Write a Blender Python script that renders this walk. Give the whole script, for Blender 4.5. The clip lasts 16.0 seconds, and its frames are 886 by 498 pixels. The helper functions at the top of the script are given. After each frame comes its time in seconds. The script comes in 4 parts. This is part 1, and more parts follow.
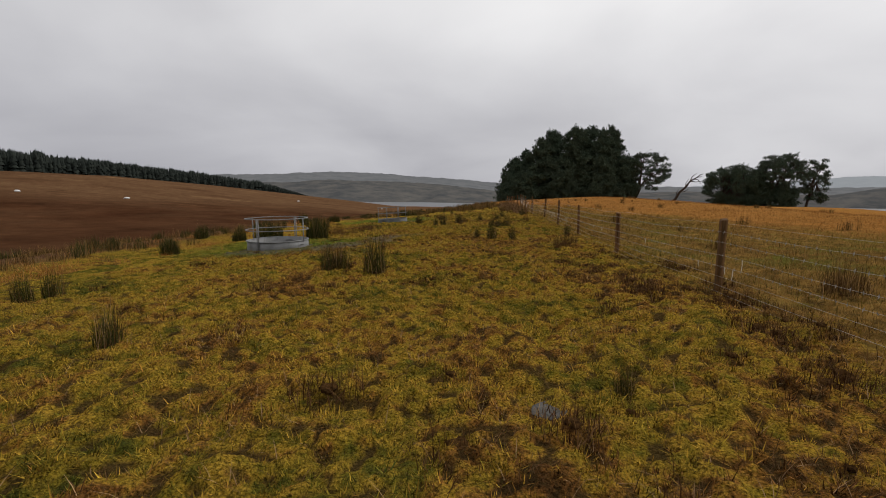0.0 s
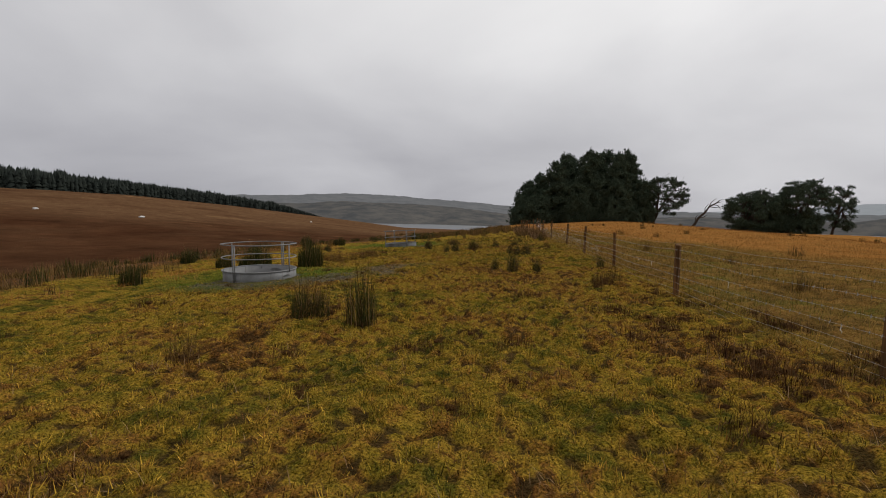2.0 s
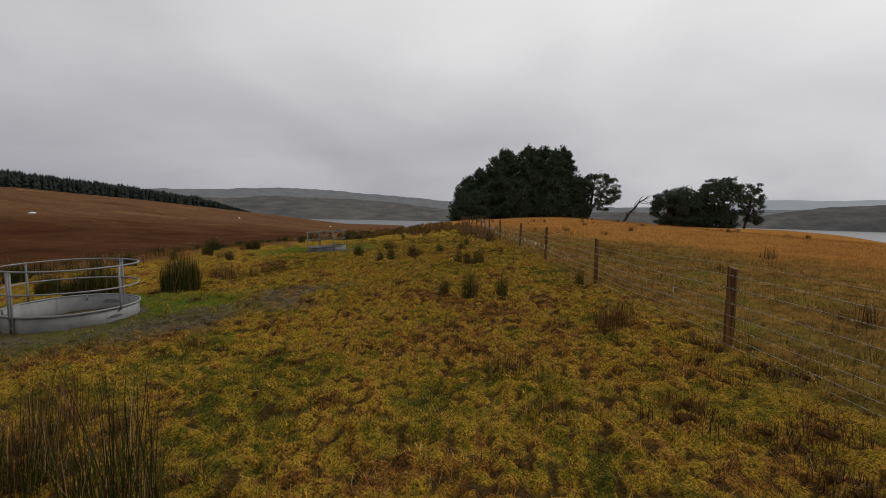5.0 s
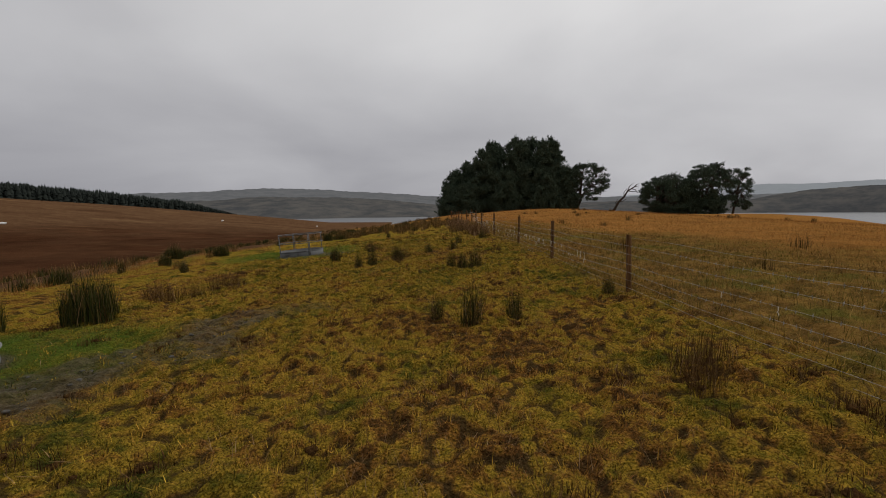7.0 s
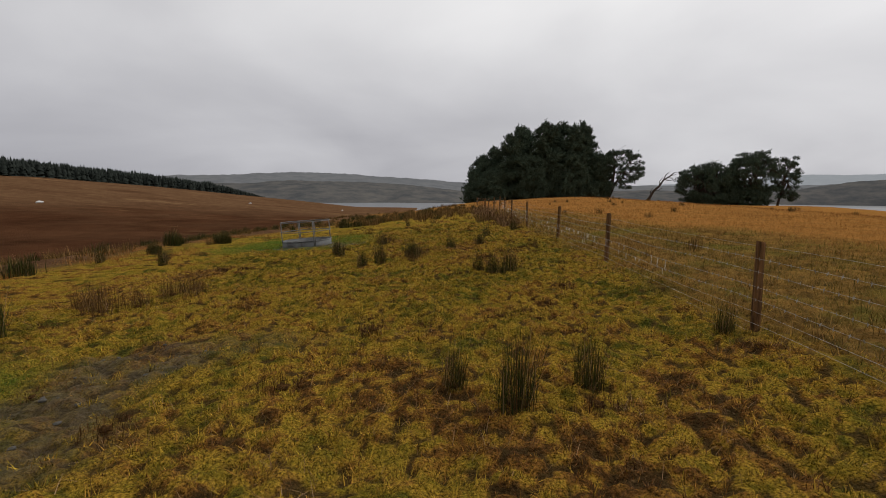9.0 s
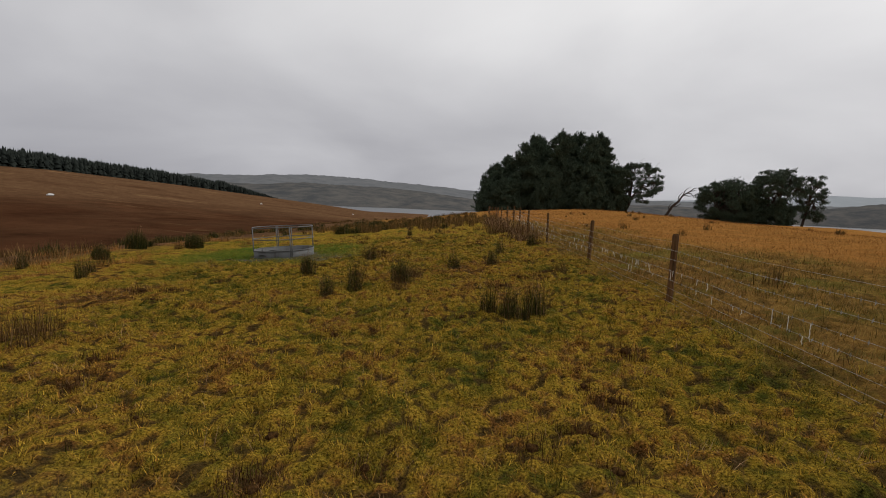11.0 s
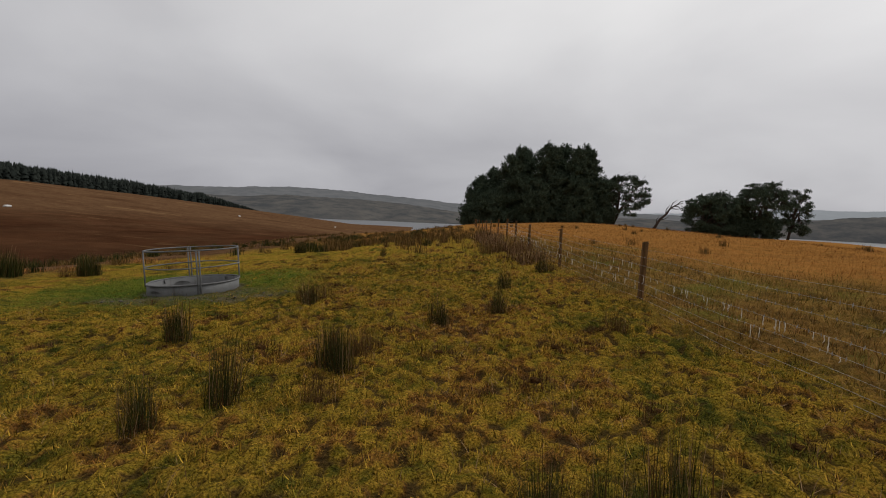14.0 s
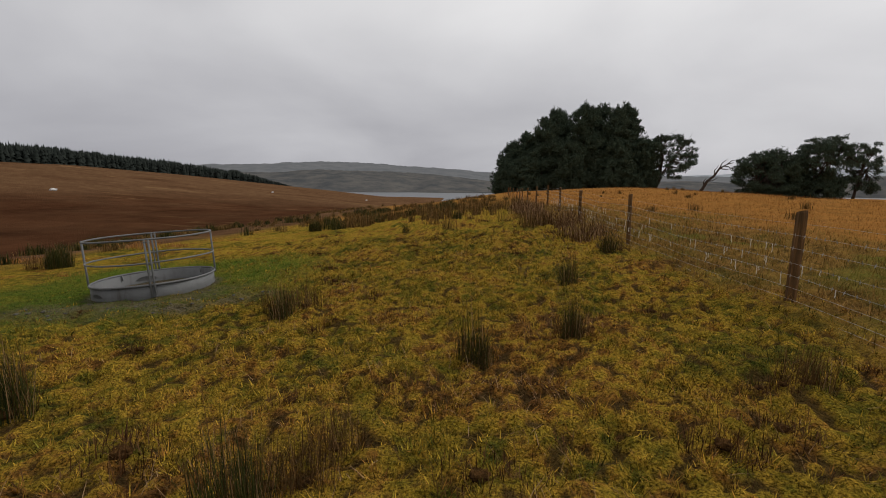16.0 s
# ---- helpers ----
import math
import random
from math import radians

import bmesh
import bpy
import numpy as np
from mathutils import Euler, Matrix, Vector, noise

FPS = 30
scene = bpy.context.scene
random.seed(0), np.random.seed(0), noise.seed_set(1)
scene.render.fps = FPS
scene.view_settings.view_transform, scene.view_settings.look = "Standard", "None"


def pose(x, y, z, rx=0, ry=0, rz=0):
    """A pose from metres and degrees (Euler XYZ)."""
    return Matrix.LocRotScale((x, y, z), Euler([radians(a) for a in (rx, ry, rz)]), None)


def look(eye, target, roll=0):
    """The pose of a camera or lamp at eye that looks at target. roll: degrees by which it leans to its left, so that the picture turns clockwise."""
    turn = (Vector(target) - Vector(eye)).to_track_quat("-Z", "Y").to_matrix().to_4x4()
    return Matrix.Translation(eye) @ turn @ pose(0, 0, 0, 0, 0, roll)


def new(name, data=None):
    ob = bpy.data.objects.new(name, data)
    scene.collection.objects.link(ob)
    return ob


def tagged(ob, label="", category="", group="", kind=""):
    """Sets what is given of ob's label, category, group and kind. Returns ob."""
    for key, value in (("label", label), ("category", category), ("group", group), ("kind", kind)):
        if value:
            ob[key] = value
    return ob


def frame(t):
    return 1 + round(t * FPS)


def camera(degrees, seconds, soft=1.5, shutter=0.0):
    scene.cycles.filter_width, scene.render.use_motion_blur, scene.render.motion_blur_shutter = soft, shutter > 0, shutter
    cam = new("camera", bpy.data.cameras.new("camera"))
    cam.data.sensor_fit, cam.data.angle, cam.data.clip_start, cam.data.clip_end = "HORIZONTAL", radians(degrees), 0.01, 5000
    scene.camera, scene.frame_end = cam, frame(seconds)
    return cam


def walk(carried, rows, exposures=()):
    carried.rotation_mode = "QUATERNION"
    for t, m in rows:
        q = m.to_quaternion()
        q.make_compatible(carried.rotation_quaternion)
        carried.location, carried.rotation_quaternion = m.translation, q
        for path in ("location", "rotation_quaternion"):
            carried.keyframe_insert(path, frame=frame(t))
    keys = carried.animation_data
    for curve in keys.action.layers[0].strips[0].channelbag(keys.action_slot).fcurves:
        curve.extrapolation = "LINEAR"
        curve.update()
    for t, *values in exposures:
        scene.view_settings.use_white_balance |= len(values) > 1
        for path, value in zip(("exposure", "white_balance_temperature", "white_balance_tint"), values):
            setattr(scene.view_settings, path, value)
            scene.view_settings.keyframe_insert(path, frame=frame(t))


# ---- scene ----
cam = camera(90.5, 16.0, soft=1.0)
PATH = [
    (0, (0.524, 0.164, 1.516), (0.342, 2.141, 1.275), 0.7),
    (0.5, (0.572, 0.645, 1.554), (0.268, 2.599, 1.256), 1.1),
    (1, (0.502, 1.243, 1.556), (0.448, 3.232, 1.357), 2.1),
    (1.5, (0.469, 1.881, 1.548), (0.295, 3.867, 1.386), -2.1),
    (2, (0.306, 2.497, 1.556), (0.068, 4.478, 1.415), 1.4),
    (2.5, (0.211, 3.071, 1.673), (0.226, 5.07, 1.611), 2.8),
    (3, (0.256, 3.695, 1.698), (0.252, 5.69, 1.567), 1.3),
    (3.2, (0.239, 3.923, 1.708), (0.287, 5.92, 1.602), 2.8),
    (5.3, (0.097, 6.635, 1.733), (0.114, 8.628, 1.568), 0.7),
    (5.5, (0.125, 6.831, 1.721), (-0.034, 8.818, 1.556), -2.1),
    (6, (0.065, 7.434, 1.717), (0.067, 9.433, 1.653), 1.0),
    (6.5, (0.072, 8.125, 1.735), (0.263, 10.11, 1.58), 2.0),
    (7, (0.135, 8.719, 1.748), (0.219, 10.709, 1.57), -0.7),
    (7.5, (0.118, 9.384, 1.726), (0.315, 11.368, 1.569), 0.1),
    (8, (0.2, 10.066, 1.719), (0.313, 12.056, 1.548), 0.5),
    (8.2, (0.233, 10.336, 1.762), (0.188, 12.327, 1.58), -0.5),
    (10.3, (0.262, 13.666, 1.745), (0.277, 15.643, 1.442), 1.8),
    (10.5, (0.308, 13.962, 1.727), (0.195, 15.956, 1.62), -0.6),
    (11, (0.418, 14.693, 1.726), (0.344, 16.681, 1.519), 2.4),
    (11.5, (0.422, 15.485, 1.729), (0.522, 17.47, 1.502), 2.0),
    (12, (0.466, 16.26, 1.717), (0.284, 18.235, 1.461), 1.0),
    (12.5, (0.414, 17.009, 1.663), (0.296, 18.996, 1.465), 4.6),
    (13, (0.41, 17.715, 1.66), (0.331, 19.707, 1.49), 0.7),
    (13.5, (0.414, 18.376, 1.7), (0.156, 20.35, 1.515), 0.8),
    (14, (0.349, 19.143, 1.724), (0.343, 21.138, 1.577), 2.5),
    (14.5, (0.4, 19.871, 1.69), (0.248, 21.847, 1.427), 0.3),
    (15, (0.335, 20.605, 1.662), (0.323, 22.604, 1.581), 1.2),
    (15.5, (0.314, 21.336, 1.633), (0.272, 23.325, 1.431), 0.4),
    (16, (0.291, 22.04, 1.664), (0.144, 24.014, 1.379), 0.6),
]
walk(cam, [(t, look(eye, target, roll)) for t, eye, target, roll in PATH],
     exposures=[(0, 0.03), (1, -0.02), (1.5, -0.10), (2, -0.06), (3, -0.33), (5.5, -0.13), (6.5, -0.33), (7, -0.32), (8, -0.15), (10.5, 0.02), (11, -0.10), (11.5, -0.17), (12.5, 0.04), (13.5, -0.09), (14, -0.20), (14.5, -0.12), (15, 0.0), (15.5, -0.19), (16, -0.08)])

# ---- world, sun, exposure ----
SUN_ELEVATION, SUN_TURN = 42.0, 60.0
world = bpy.data.worlds.new("overcast_sky")
scene.world = world
world.use_nodes = True
wn, wl = world.node_tree.nodes, world.node_tree.links
wn.clear()


def wnode(kind, **kw):
    n = wn.new(kind)
    for k, v in kw.items():
        n.inputs[k].default_value = v
    return n


sky = wn.new("ShaderNodeTexSky")
sky.sky_type = "NISHITA"
sky.sun_disc = False
sky.sun_elevation, sky.sun_rotation = radians(SUN_ELEVATION), radians(SUN_TURN)
sky.air_density, sky.dust_density = 1.0, 4.0
grey_sky = wnode("ShaderNodeHueSaturation", Saturation=0.12, Value=0.09)
wl.new(sky.outputs[0], grey_sky.inputs["Color"])
geo = wn.new("ShaderNodeTexCoord")
split = wn.new("ShaderNodeSeparateXYZ")
wl.new(geo.outputs["Generated"], split.inputs[0])
lift = wnode("ShaderNodeMath")
lift.operation = "ADD"
lift.inputs[1].default_value = 0.30
wl.new(split.outputs[2], lift.inputs[0])
flat = wn.new("ShaderNodeVectorMath")
flat.operation = "DIVIDE"
both = wn.new("ShaderNodeCombineXYZ")
for i in range(3):
    wl.new(lift.outputs[0], both.inputs[i])
wl.new(geo.outputs["Generated"], flat.inputs[0])
wl.new(both.outputs[0], flat.inputs[1])
cloud = wnode("ShaderNodeTexNoise", Scale=1.0, Detail=6.0, Roughness=0.45, Distortion=0.3)
wl.new(flat.outputs[0], cloud.inputs["Vector"])
bank = wn.new("ShaderNodeValToRGB")
bank.color_ramp.elements[0].position, bank.color_ramp.elements[0].color = 0.3, (0.645, 0.638, 0.665, 1)
bank.color_ramp.elements[1].position, bank.color_ramp.elements[1].color = 0.72, (0.965, 0.955, 0.962, 1)
wl.new(cloud.outputs["Fac"], bank.inputs[0])
rise = wn.new("ShaderNodeValToRGB")
rise.color_ramp.elements[0].position, rise.color_ramp.elements[0].color = 0.0, (0.60, 0.605, 0.64, 1)
rise.color_ramp.elements[1].position, rise.color_ramp.elements[1].color = 0.5, (1.05, 1.05, 1.04, 1)
east = wnode("ShaderNodeMath")
east.operation = "MULTIPLY_ADD"
east.inputs[1].default_value = 0.10
wl.new(split.outputs[0], east.inputs[0])
wl.new(split.outputs[2], east.inputs[2])
wl.new(east.outputs[0], rise.inputs[0])
veil = wn.new("ShaderNodeMixRGB")
veil.blend_type = "MULTIPLY"
veil.inputs[0].default_value = 1.0
wl.new(bank.outputs[0], veil.inputs[1])
wl.new(rise.outputs[0], veil.inputs[2])
cover = wn.new("ShaderNodeMixRGB")
cover.inputs[0].default_value = 0.85
wl.new(grey_sky.outputs[0], cover.inputs[1])
wl.new(veil.outputs[0], cover.inputs[2])
back = wnode("ShaderNodeBackground", Strength=1.0)
wl.new(cover.outputs[0], back.inputs[0])
out = wn.new("ShaderNodeOutputWorld")
wl.new(back.outputs[0], out.inputs[0])

sun = new("sun", bpy.data.lights.new("sun", "SUN"))
sun.data.energy, sun.data.angle, sun.data.color = 1.5, radians(22), (1.0, 0.97, 0.93)
sun.matrix_world = look((0, 0, 60), (0 - 60 * math.sin(radians(SUN_TURN)) / math.tan(radians(SUN_ELEVATION)),
                                    0 - 60 * math.cos(radians(SUN_TURN)) / math.tan(radians(SUN_ELEVATION)), 0))


# ---- materials ----
def material(name):
    m = bpy.data.materials.new(name)
    m.use_nodes = True
    t = m.node_tree
    b = t.nodes["Principled BSDF"]
    return m, t, b


def put_node(t, kind, **kw):
    n = t.nodes.new(kind)
    for k, v in kw.items():
        n.inputs[k.replace("_", " ")].default_value = v
    return n


def ramp(t, source, stops):
    r = t.nodes.new("ShaderNodeValToRGB")
    e = r.color_ramp.elements
    while len(e) < len(stops):
        e.new(0.5)
    for el, (p, c) in zip(e, stops):
        el.position, el.color = p, (*c, 1)
    t.links.new(source, r.inputs[0])
    return r.outputs[0]


def blend(t, fac, a, b, mode="MIX"):
    m = t.nodes.new("ShaderNodeMixRGB")
    m.blend_type = mode
    for sock, v in ((m.inputs[0], fac), (m.inputs[1], a), (m.inputs[2], b)):
        if isinstance(v, (int, float)):
            sock.default_value = v
        elif isinstance(v, tuple):
            sock.default_value = (*v, 1)
        else:
            t.links.new(v, sock)
    return m.outputs[0]


def noise_of(t, scale, detail=4.0, stretch=(1, 1, 1), rough=0.6):
    c = t.nodes.new("ShaderNodeNewGeometry")
    mp = t.nodes.new("ShaderNodeMapping")
    mp.inputs["Scale"].default_value = stretch
    n = put_node(t, "ShaderNodeTexNoise", Scale=scale, Detail=detail, Roughness=rough)
    t.links.new(c.outputs["Position"], mp.inputs[0])
    t.links.new(mp.outputs[0], n.inputs["Vector"])
    return n.outputs["Fac"]


def attribute(t, name):
    a = t.nodes.new("ShaderNodeAttribute")
    a.attribute_name = name
    return a.outputs["Fac"]


def bump(t, b, height, strength, distance):
    n = put_node(t, "ShaderNodeBump", Strength=strength, Distance=distance)
    t.links.new(height, n.inputs["Height"])
    t.links.new(n.outputs[0], b.inputs["Normal"])


TURF = [(0.0, (0.039, 0.051, 0.008)), (0.14, (0.111, 0.100, 0.012)), (0.30, (0.252, 0.173, 0.018)), (0.46, (0.376, 0.229, 0.027)), (0.59, (0.273, 0.130, 0.024)), (0.70, (0.150, 0.063, 0.017)), (0.82, (0.055, 0.024, 0.009)), (0.93, (0.089, 0.044, 0.016)), (1.0, (0.282, 0.167, 0.068))]


def turf_colour(t):
    """Moss yellow, olive and dead brown by the turf's tone, mottled finely."""
    fine = ramp(t, noise_of(t, 55.0, 5.0, rough=0.75), [(0.38, (0, 0, 0)), (0.62, (1, 1, 1))])
    shift = t.nodes.new("ShaderNodeMath")
    shift.operation = "MULTIPLY_ADD"
    shift.inputs[1].default_value = 1.0
    t.links.new(noise_of(t, 7.0, 5.0, rough=0.65), shift.inputs[0])
    base = t.nodes.new("ShaderNodeMath")
    base.operation = "SUBTRACT"
    base.inputs[1].default_value = 0.5
    t.links.new(attribute(t, "tone"), base.inputs[0])
    t.links.new(base.outputs[0], shift.inputs[2])
    col = ramp(t, shift.outputs[0], TURF)
    col = blend(t, 1.0, col, ramp(t, fine, [(0.0, (0.10, 0.095, 0.09)), (1.0, (1.3, 1.3, 1.25))]), "MULTIPLY")
    return col, fine


ground_mat, t, b = material("wet_moor_ground")
col, fine = turf_colour(t)
rough_col = blend(t, noise_of(t, 0.55, 6.0, (1, 0.5, 1)), (0.19, 0.078, 0.018), (0.39, 0.172, 0.042))
rough_col = blend(t, ramp(t, noise_of(t, 1.6, 4.0), [(0.45, (0, 0, 0)), (0.75, (0.6, 0.6, 0.6))]), rough_col, (0.075, 0.050, 0.014))
bank_col = blend(t, ramp(t, noise_of(t, 2.4, 7.0, rough=0.7), [(0.36, (0, 0, 0)), (0.64, (1, 1, 1))]), (0.036, 0.020, 0.008), (0.26, 0.140, 0.036))
bank_col = blend(t, ramp(t, noise_of(t, 0.42, 5.0), [(0.52, (0, 0, 0)), (0.66, (0.8, 0.8, 0.8))]), bank_col, (0.085, 0.100, 0.016))
moor_far = blend(t, noise_of(t, 0.05, 7.0), (0.072, 0.037, 0.019), (0.158, 0.090, 0.046))
moor_far = blend(t, 1.0, moor_far, ramp(t, noise_of(t, 0.35, 8.0, (1, 1, 1), 0.75), [(0.3, (0.62, 0.58, 0.56)), (0.66, (1.28, 1.28, 1.25))]), "MULTIPLY")
moor_far = blend(t, ramp(t, noise_of(t, 0.025, 6.0, (1, 1.4, 1)), [(0.5, (0, 0, 0)), (0.72, (0.65, 0.65, 0.65))]), moor_far, (0.052, 0.022, 0.011))
moor_far = blend(t, ramp(t, noise_of(t, 0.045, 6.0, (0.45, 1.3, 1), 0.65), [(0.60, (0, 0, 0)), (0.70, (0.7, 0.7, 0.7))]), moor_far, (0.25, 0.145, 0.065))
bog = blend(t, ramp(t, noise_of(t, 0.12, 8.0, (1, 1, 1), 0.66), [(0.3, (0, 0, 0)), (0.72, (1, 1, 1))]), (0.026, 0.011, 0.006), (0.085, 0.036, 0.017))
bog = blend(t, ramp(t, noise_of(t, 0.06, 6.0, (0.5, 1.4, 1), 0.6), [(0.63, (0, 0, 0)), (0.70, (0.6, 0.6, 0.6))]), bog, (0.20, 0.115, 0.05))
green = blend(t, fine, (0.014, 0.032, 0.005), (0.085, 0.150, 0.015))
mud = blend(t, ramp(t, noise_of(t, 11.0, 7.0, rough=0.7), [(0.36, (0, 0, 0)), (0.66, (1, 1, 1))]), (0.016, 0.012, 0.007), (0.105, 0.080, 0.050))
# dark brown painted between the moss cushions to stand for shade in the gaps
gap_shade = blend(t, fine, (0.012, 0.008, 0.004), (0.060, 0.034, 0.013))
col = blend(t, ramp(t, attribute(t, "cushion"), [(0.0, (0.08, 0.08, 0.08)), (0.55, (1, 1, 1))]), gap_shade, col)
col = blend(t, attribute(t, "bank"), col, bank_col)
col = blend(t, attribute(t, "rough"), col, rough_col)
col = blend(t, attribute(t, "moor"), col, moor_far)
col = blend(t, attribute(t, "bog"), col, bog)
col = blend(t, attribute(t, "green"), col, green)
col = blend(t, attribute(t, "mud"), col, mud)
t.links.new(col, b.inputs["Base Color"])
wet = ramp(t, attribute(t, "mud"), [(0.0, (0.92, 0.92, 0.92)), (1.0, (0.42, 0.42, 0.42))])
t.links.new(wet, b.inputs["Roughness"])
t.links.new(ramp(t, attribute(t, "mud"), [(0.3, (0.0, 0.0, 0.0)), (1.0, (0.06, 0.06, 0.06))]), b.inputs["Specular IOR Level"])
t.links.new(ramp(t, attribute(t, "moor"), [(0.0, (0.07, 0.07, 0.07)), (1.0, (0.0, 0.0, 0.0))]), b.inputs["Sheen Weight"])
b.inputs["Sheen Roughness"].default_value = 0.5
b.inputs["Sheen Tint"].default_value = (0.9, 0.68, 0.25, 1)
bump(t, b, noise_of(t, 22.0, 7.0), 1.0, 0.09)


def blade_mat(name, stops, rough=0.7, patch=None):
    m, t, b = material(name)
    g = t.nodes.new("ShaderNodeNewGeometry")
    col = ramp(t, g.outputs["Random Per Island"], stops)
    if patch:
        col = blend(t, ramp(t, noise_of(t, 0.3, 6.0, rough=0.7), [(0.40, (0, 0, 0)), (0.60, (1, 1, 1))]), col, ramp(t, g.outputs["Random Per Island"], patch))
    t.links.new(col, b.inputs["Base Color"])
    b.inputs["Roughness"].default_value = rough
    b.inputs["Specular IOR Level"].default_value = 0.04
    return m


def turf_material(name, stops):
    """Blades coloured tuft by tuft, a little different blade by blade."""
    m, t, b = material(name)
    g = t.nodes.new("ShaderNodeNewGeometry")
    col = ramp(t, attribute(t, "tone"), stops)
    col = blend(t, 1.0, col, ramp(t, g.outputs["Random Per Island"], [(0.0, (0.12, 0.115, 0.11)), (0.45, (0.58, 0.57, 0.55)), (0.8, (1.25, 1.24, 1.2)), (1.0, (2.0, 1.98, 1.9))]), "MULTIPLY")
    t.links.new(col, b.inputs["Base Color"])
    b.inputs["Roughness"].default_value = 0.7
    b.inputs["Specular IOR Level"].default_value = 0.04
    return m


turf_mat = turf_material("moss_and_grass_tufts", TURF)
tussock_mat = blade_mat("dead_brown_tussock", [(0.0, (0.020, 0.009, 0.004)), (0.6, (0.085, 0.038, 0.013)), (1.0, (0.19, 0.105, 0.042))])
litter_mat, t, b = material("matted_dead_litter")
t.links.new(blend(t, ramp(t, noise_of(t, 30.0, 6.0, rough=0.75), [(0.36, (0, 0, 0)), (0.66, (1, 1, 1))]), (0.018, 0.010, 0.005), (0.120, 0.060, 0.020)), b.inputs["Base Color"])
b.inputs["Roughness"].default_value = 1.0
b.inputs["Specular IOR Level"].default_value = 0.0
bump(t, b, noise_of(t, 40.0, 6.0), 1.0, 0.04)
straw_mat = blade_mat("dead_straw", [(0.0, (0.040, 0.018, 0.008)), (0.6, (0.130, 0.066, 0.025)), (1.0, (0.40, 0.26, 0.13))])
orange_mat = blade_mat("orange_moor_grass", [(0.0, (0.21, 0.085, 0.019)), (0.5, (0.34, 0.142, 0.031)), (1.0, (0.46, 0.225, 0.062))],
                       patch=[(0.0, (0.11, 0.052, 0.014)), (0.5, (0.22, 0.098, 0.025)), (1.0, (0.36, 0.185, 0.056))])
bank_mat = blade_mat("brown_green_rank_grass", [(0.0, (0.050, 0.025, 0.009)), (0.5, (0.20, 0.098, 0.024)), (1.0, (0.37, 0.205, 0.064))],
                     patch=[(0.0, (0.055, 0.052, 0.012)), (0.5, (0.19, 0.150, 0.026)), (1.0, (0.36, 0.225, 0.058))])
green_mat = blade_mat("fresh_green_grass", [(0.0, (0.022, 0.048, 0.006)), (0.6, (0.070, 0.132, 0.013)), (1.0, (0.14, 0.20, 0.026))])
rush_mat = blade_mat("dark_green_rush", [(0.0, (0.013, 0.017, 0.005)), (0.6, (0.040, 0.046, 0.010)), (0.85, (0.085, 0.070, 0.018)), (1.0, (0.17, 0.105, 0.042))], 0.5)
brown_rush_mat = blade_mat("reddish_brown_rush", [(0.0, (0.030, 0.016, 0.006)), (0.6, (0.105, 0.056, 0.017)), (1.0, (0.22, 0.125, 0.045))])
edge_rush_mat = blade_mat("olive_rush", [(0.0, (0.042, 0.027, 0.009)), (0.6, (0.130, 0.076, 0.022)), (1.0, (0.26, 0.150, 0.052))])
# needle colours are lightened a little to stand for distance haze
needle_mat = blade_mat("pine_needles", [(0.0, (0.034, 0.050, 0.034)), (0.6, (0.058, 0.078, 0.050)), (1.0, (0.084, 0.104, 0.064))], 0.75)
conifer_mat = blade_mat("distant_conifers", [(0.0, (0.018, 0.022, 0.019)), (0.6, (0.022, 0.026, 0.022)), (1.0, (0.029, 0.034, 0.028))], 0.9)

bark_mat, t, b = material("pine_bark")
t.links.new(blend(t, noise_of(t, 4.0, 6.0, (1, 1, 0.3)), (0.020, 0.015, 0.012), (0.085, 0.060, 0.045)), b.inputs["Base Color"])
b.inputs["Roughness"].default_value = 0.95
b.inputs["Specular IOR Level"].default_value = 0.05
bump(t, b, noise_of(t, 9.0, 5.0, (1, 1, 0.25)), 0.8, 0.05)

post_mat, t, b = material("weathered_wet_post_wood")
info = t.nodes.new("ShaderNodeObjectInfo")
grain = noise_of(t, 26.0, 7.0, (1, 1, 0.07))
w1 = blend(t, ramp(t, grain, [(0.34, (0, 0, 0)), (0.66, (1, 1, 1))]), (0.022, 0.011, 0.005), (0.205, 0.100, 0.039))
w1 = blend(t, ramp(t, noise_of(t, 5.0, 4.0), [(0.45, (0, 0, 0)), (0.7, (0.55, 0.55, 0.55))]), w1, (0.050, 0.036, 0.020))
t.links.new(blend(t, info.outputs["Random"], w1, blend(t, 0.5, w1, (0.10, 0.058, 0.024))), b.inputs["Base Color"])
b.inputs["Roughness"].default_value = 0.75
b.inputs["Specular IOR Level"].default_value = 0.06
bump(t, b, grain, 0.7, 0.012)

wire_mat, t, b = material("galvanised_wire")
t.links.new(blend(t, noise_of(t, 60.0), (0.15, 0.135, 0.115), (0.44, 0.41, 0.37)), b.inputs["Base Color"])
b.inputs["Metallic"].default_value, b.inputs["Roughness"].default_value = 0.6, 0.5

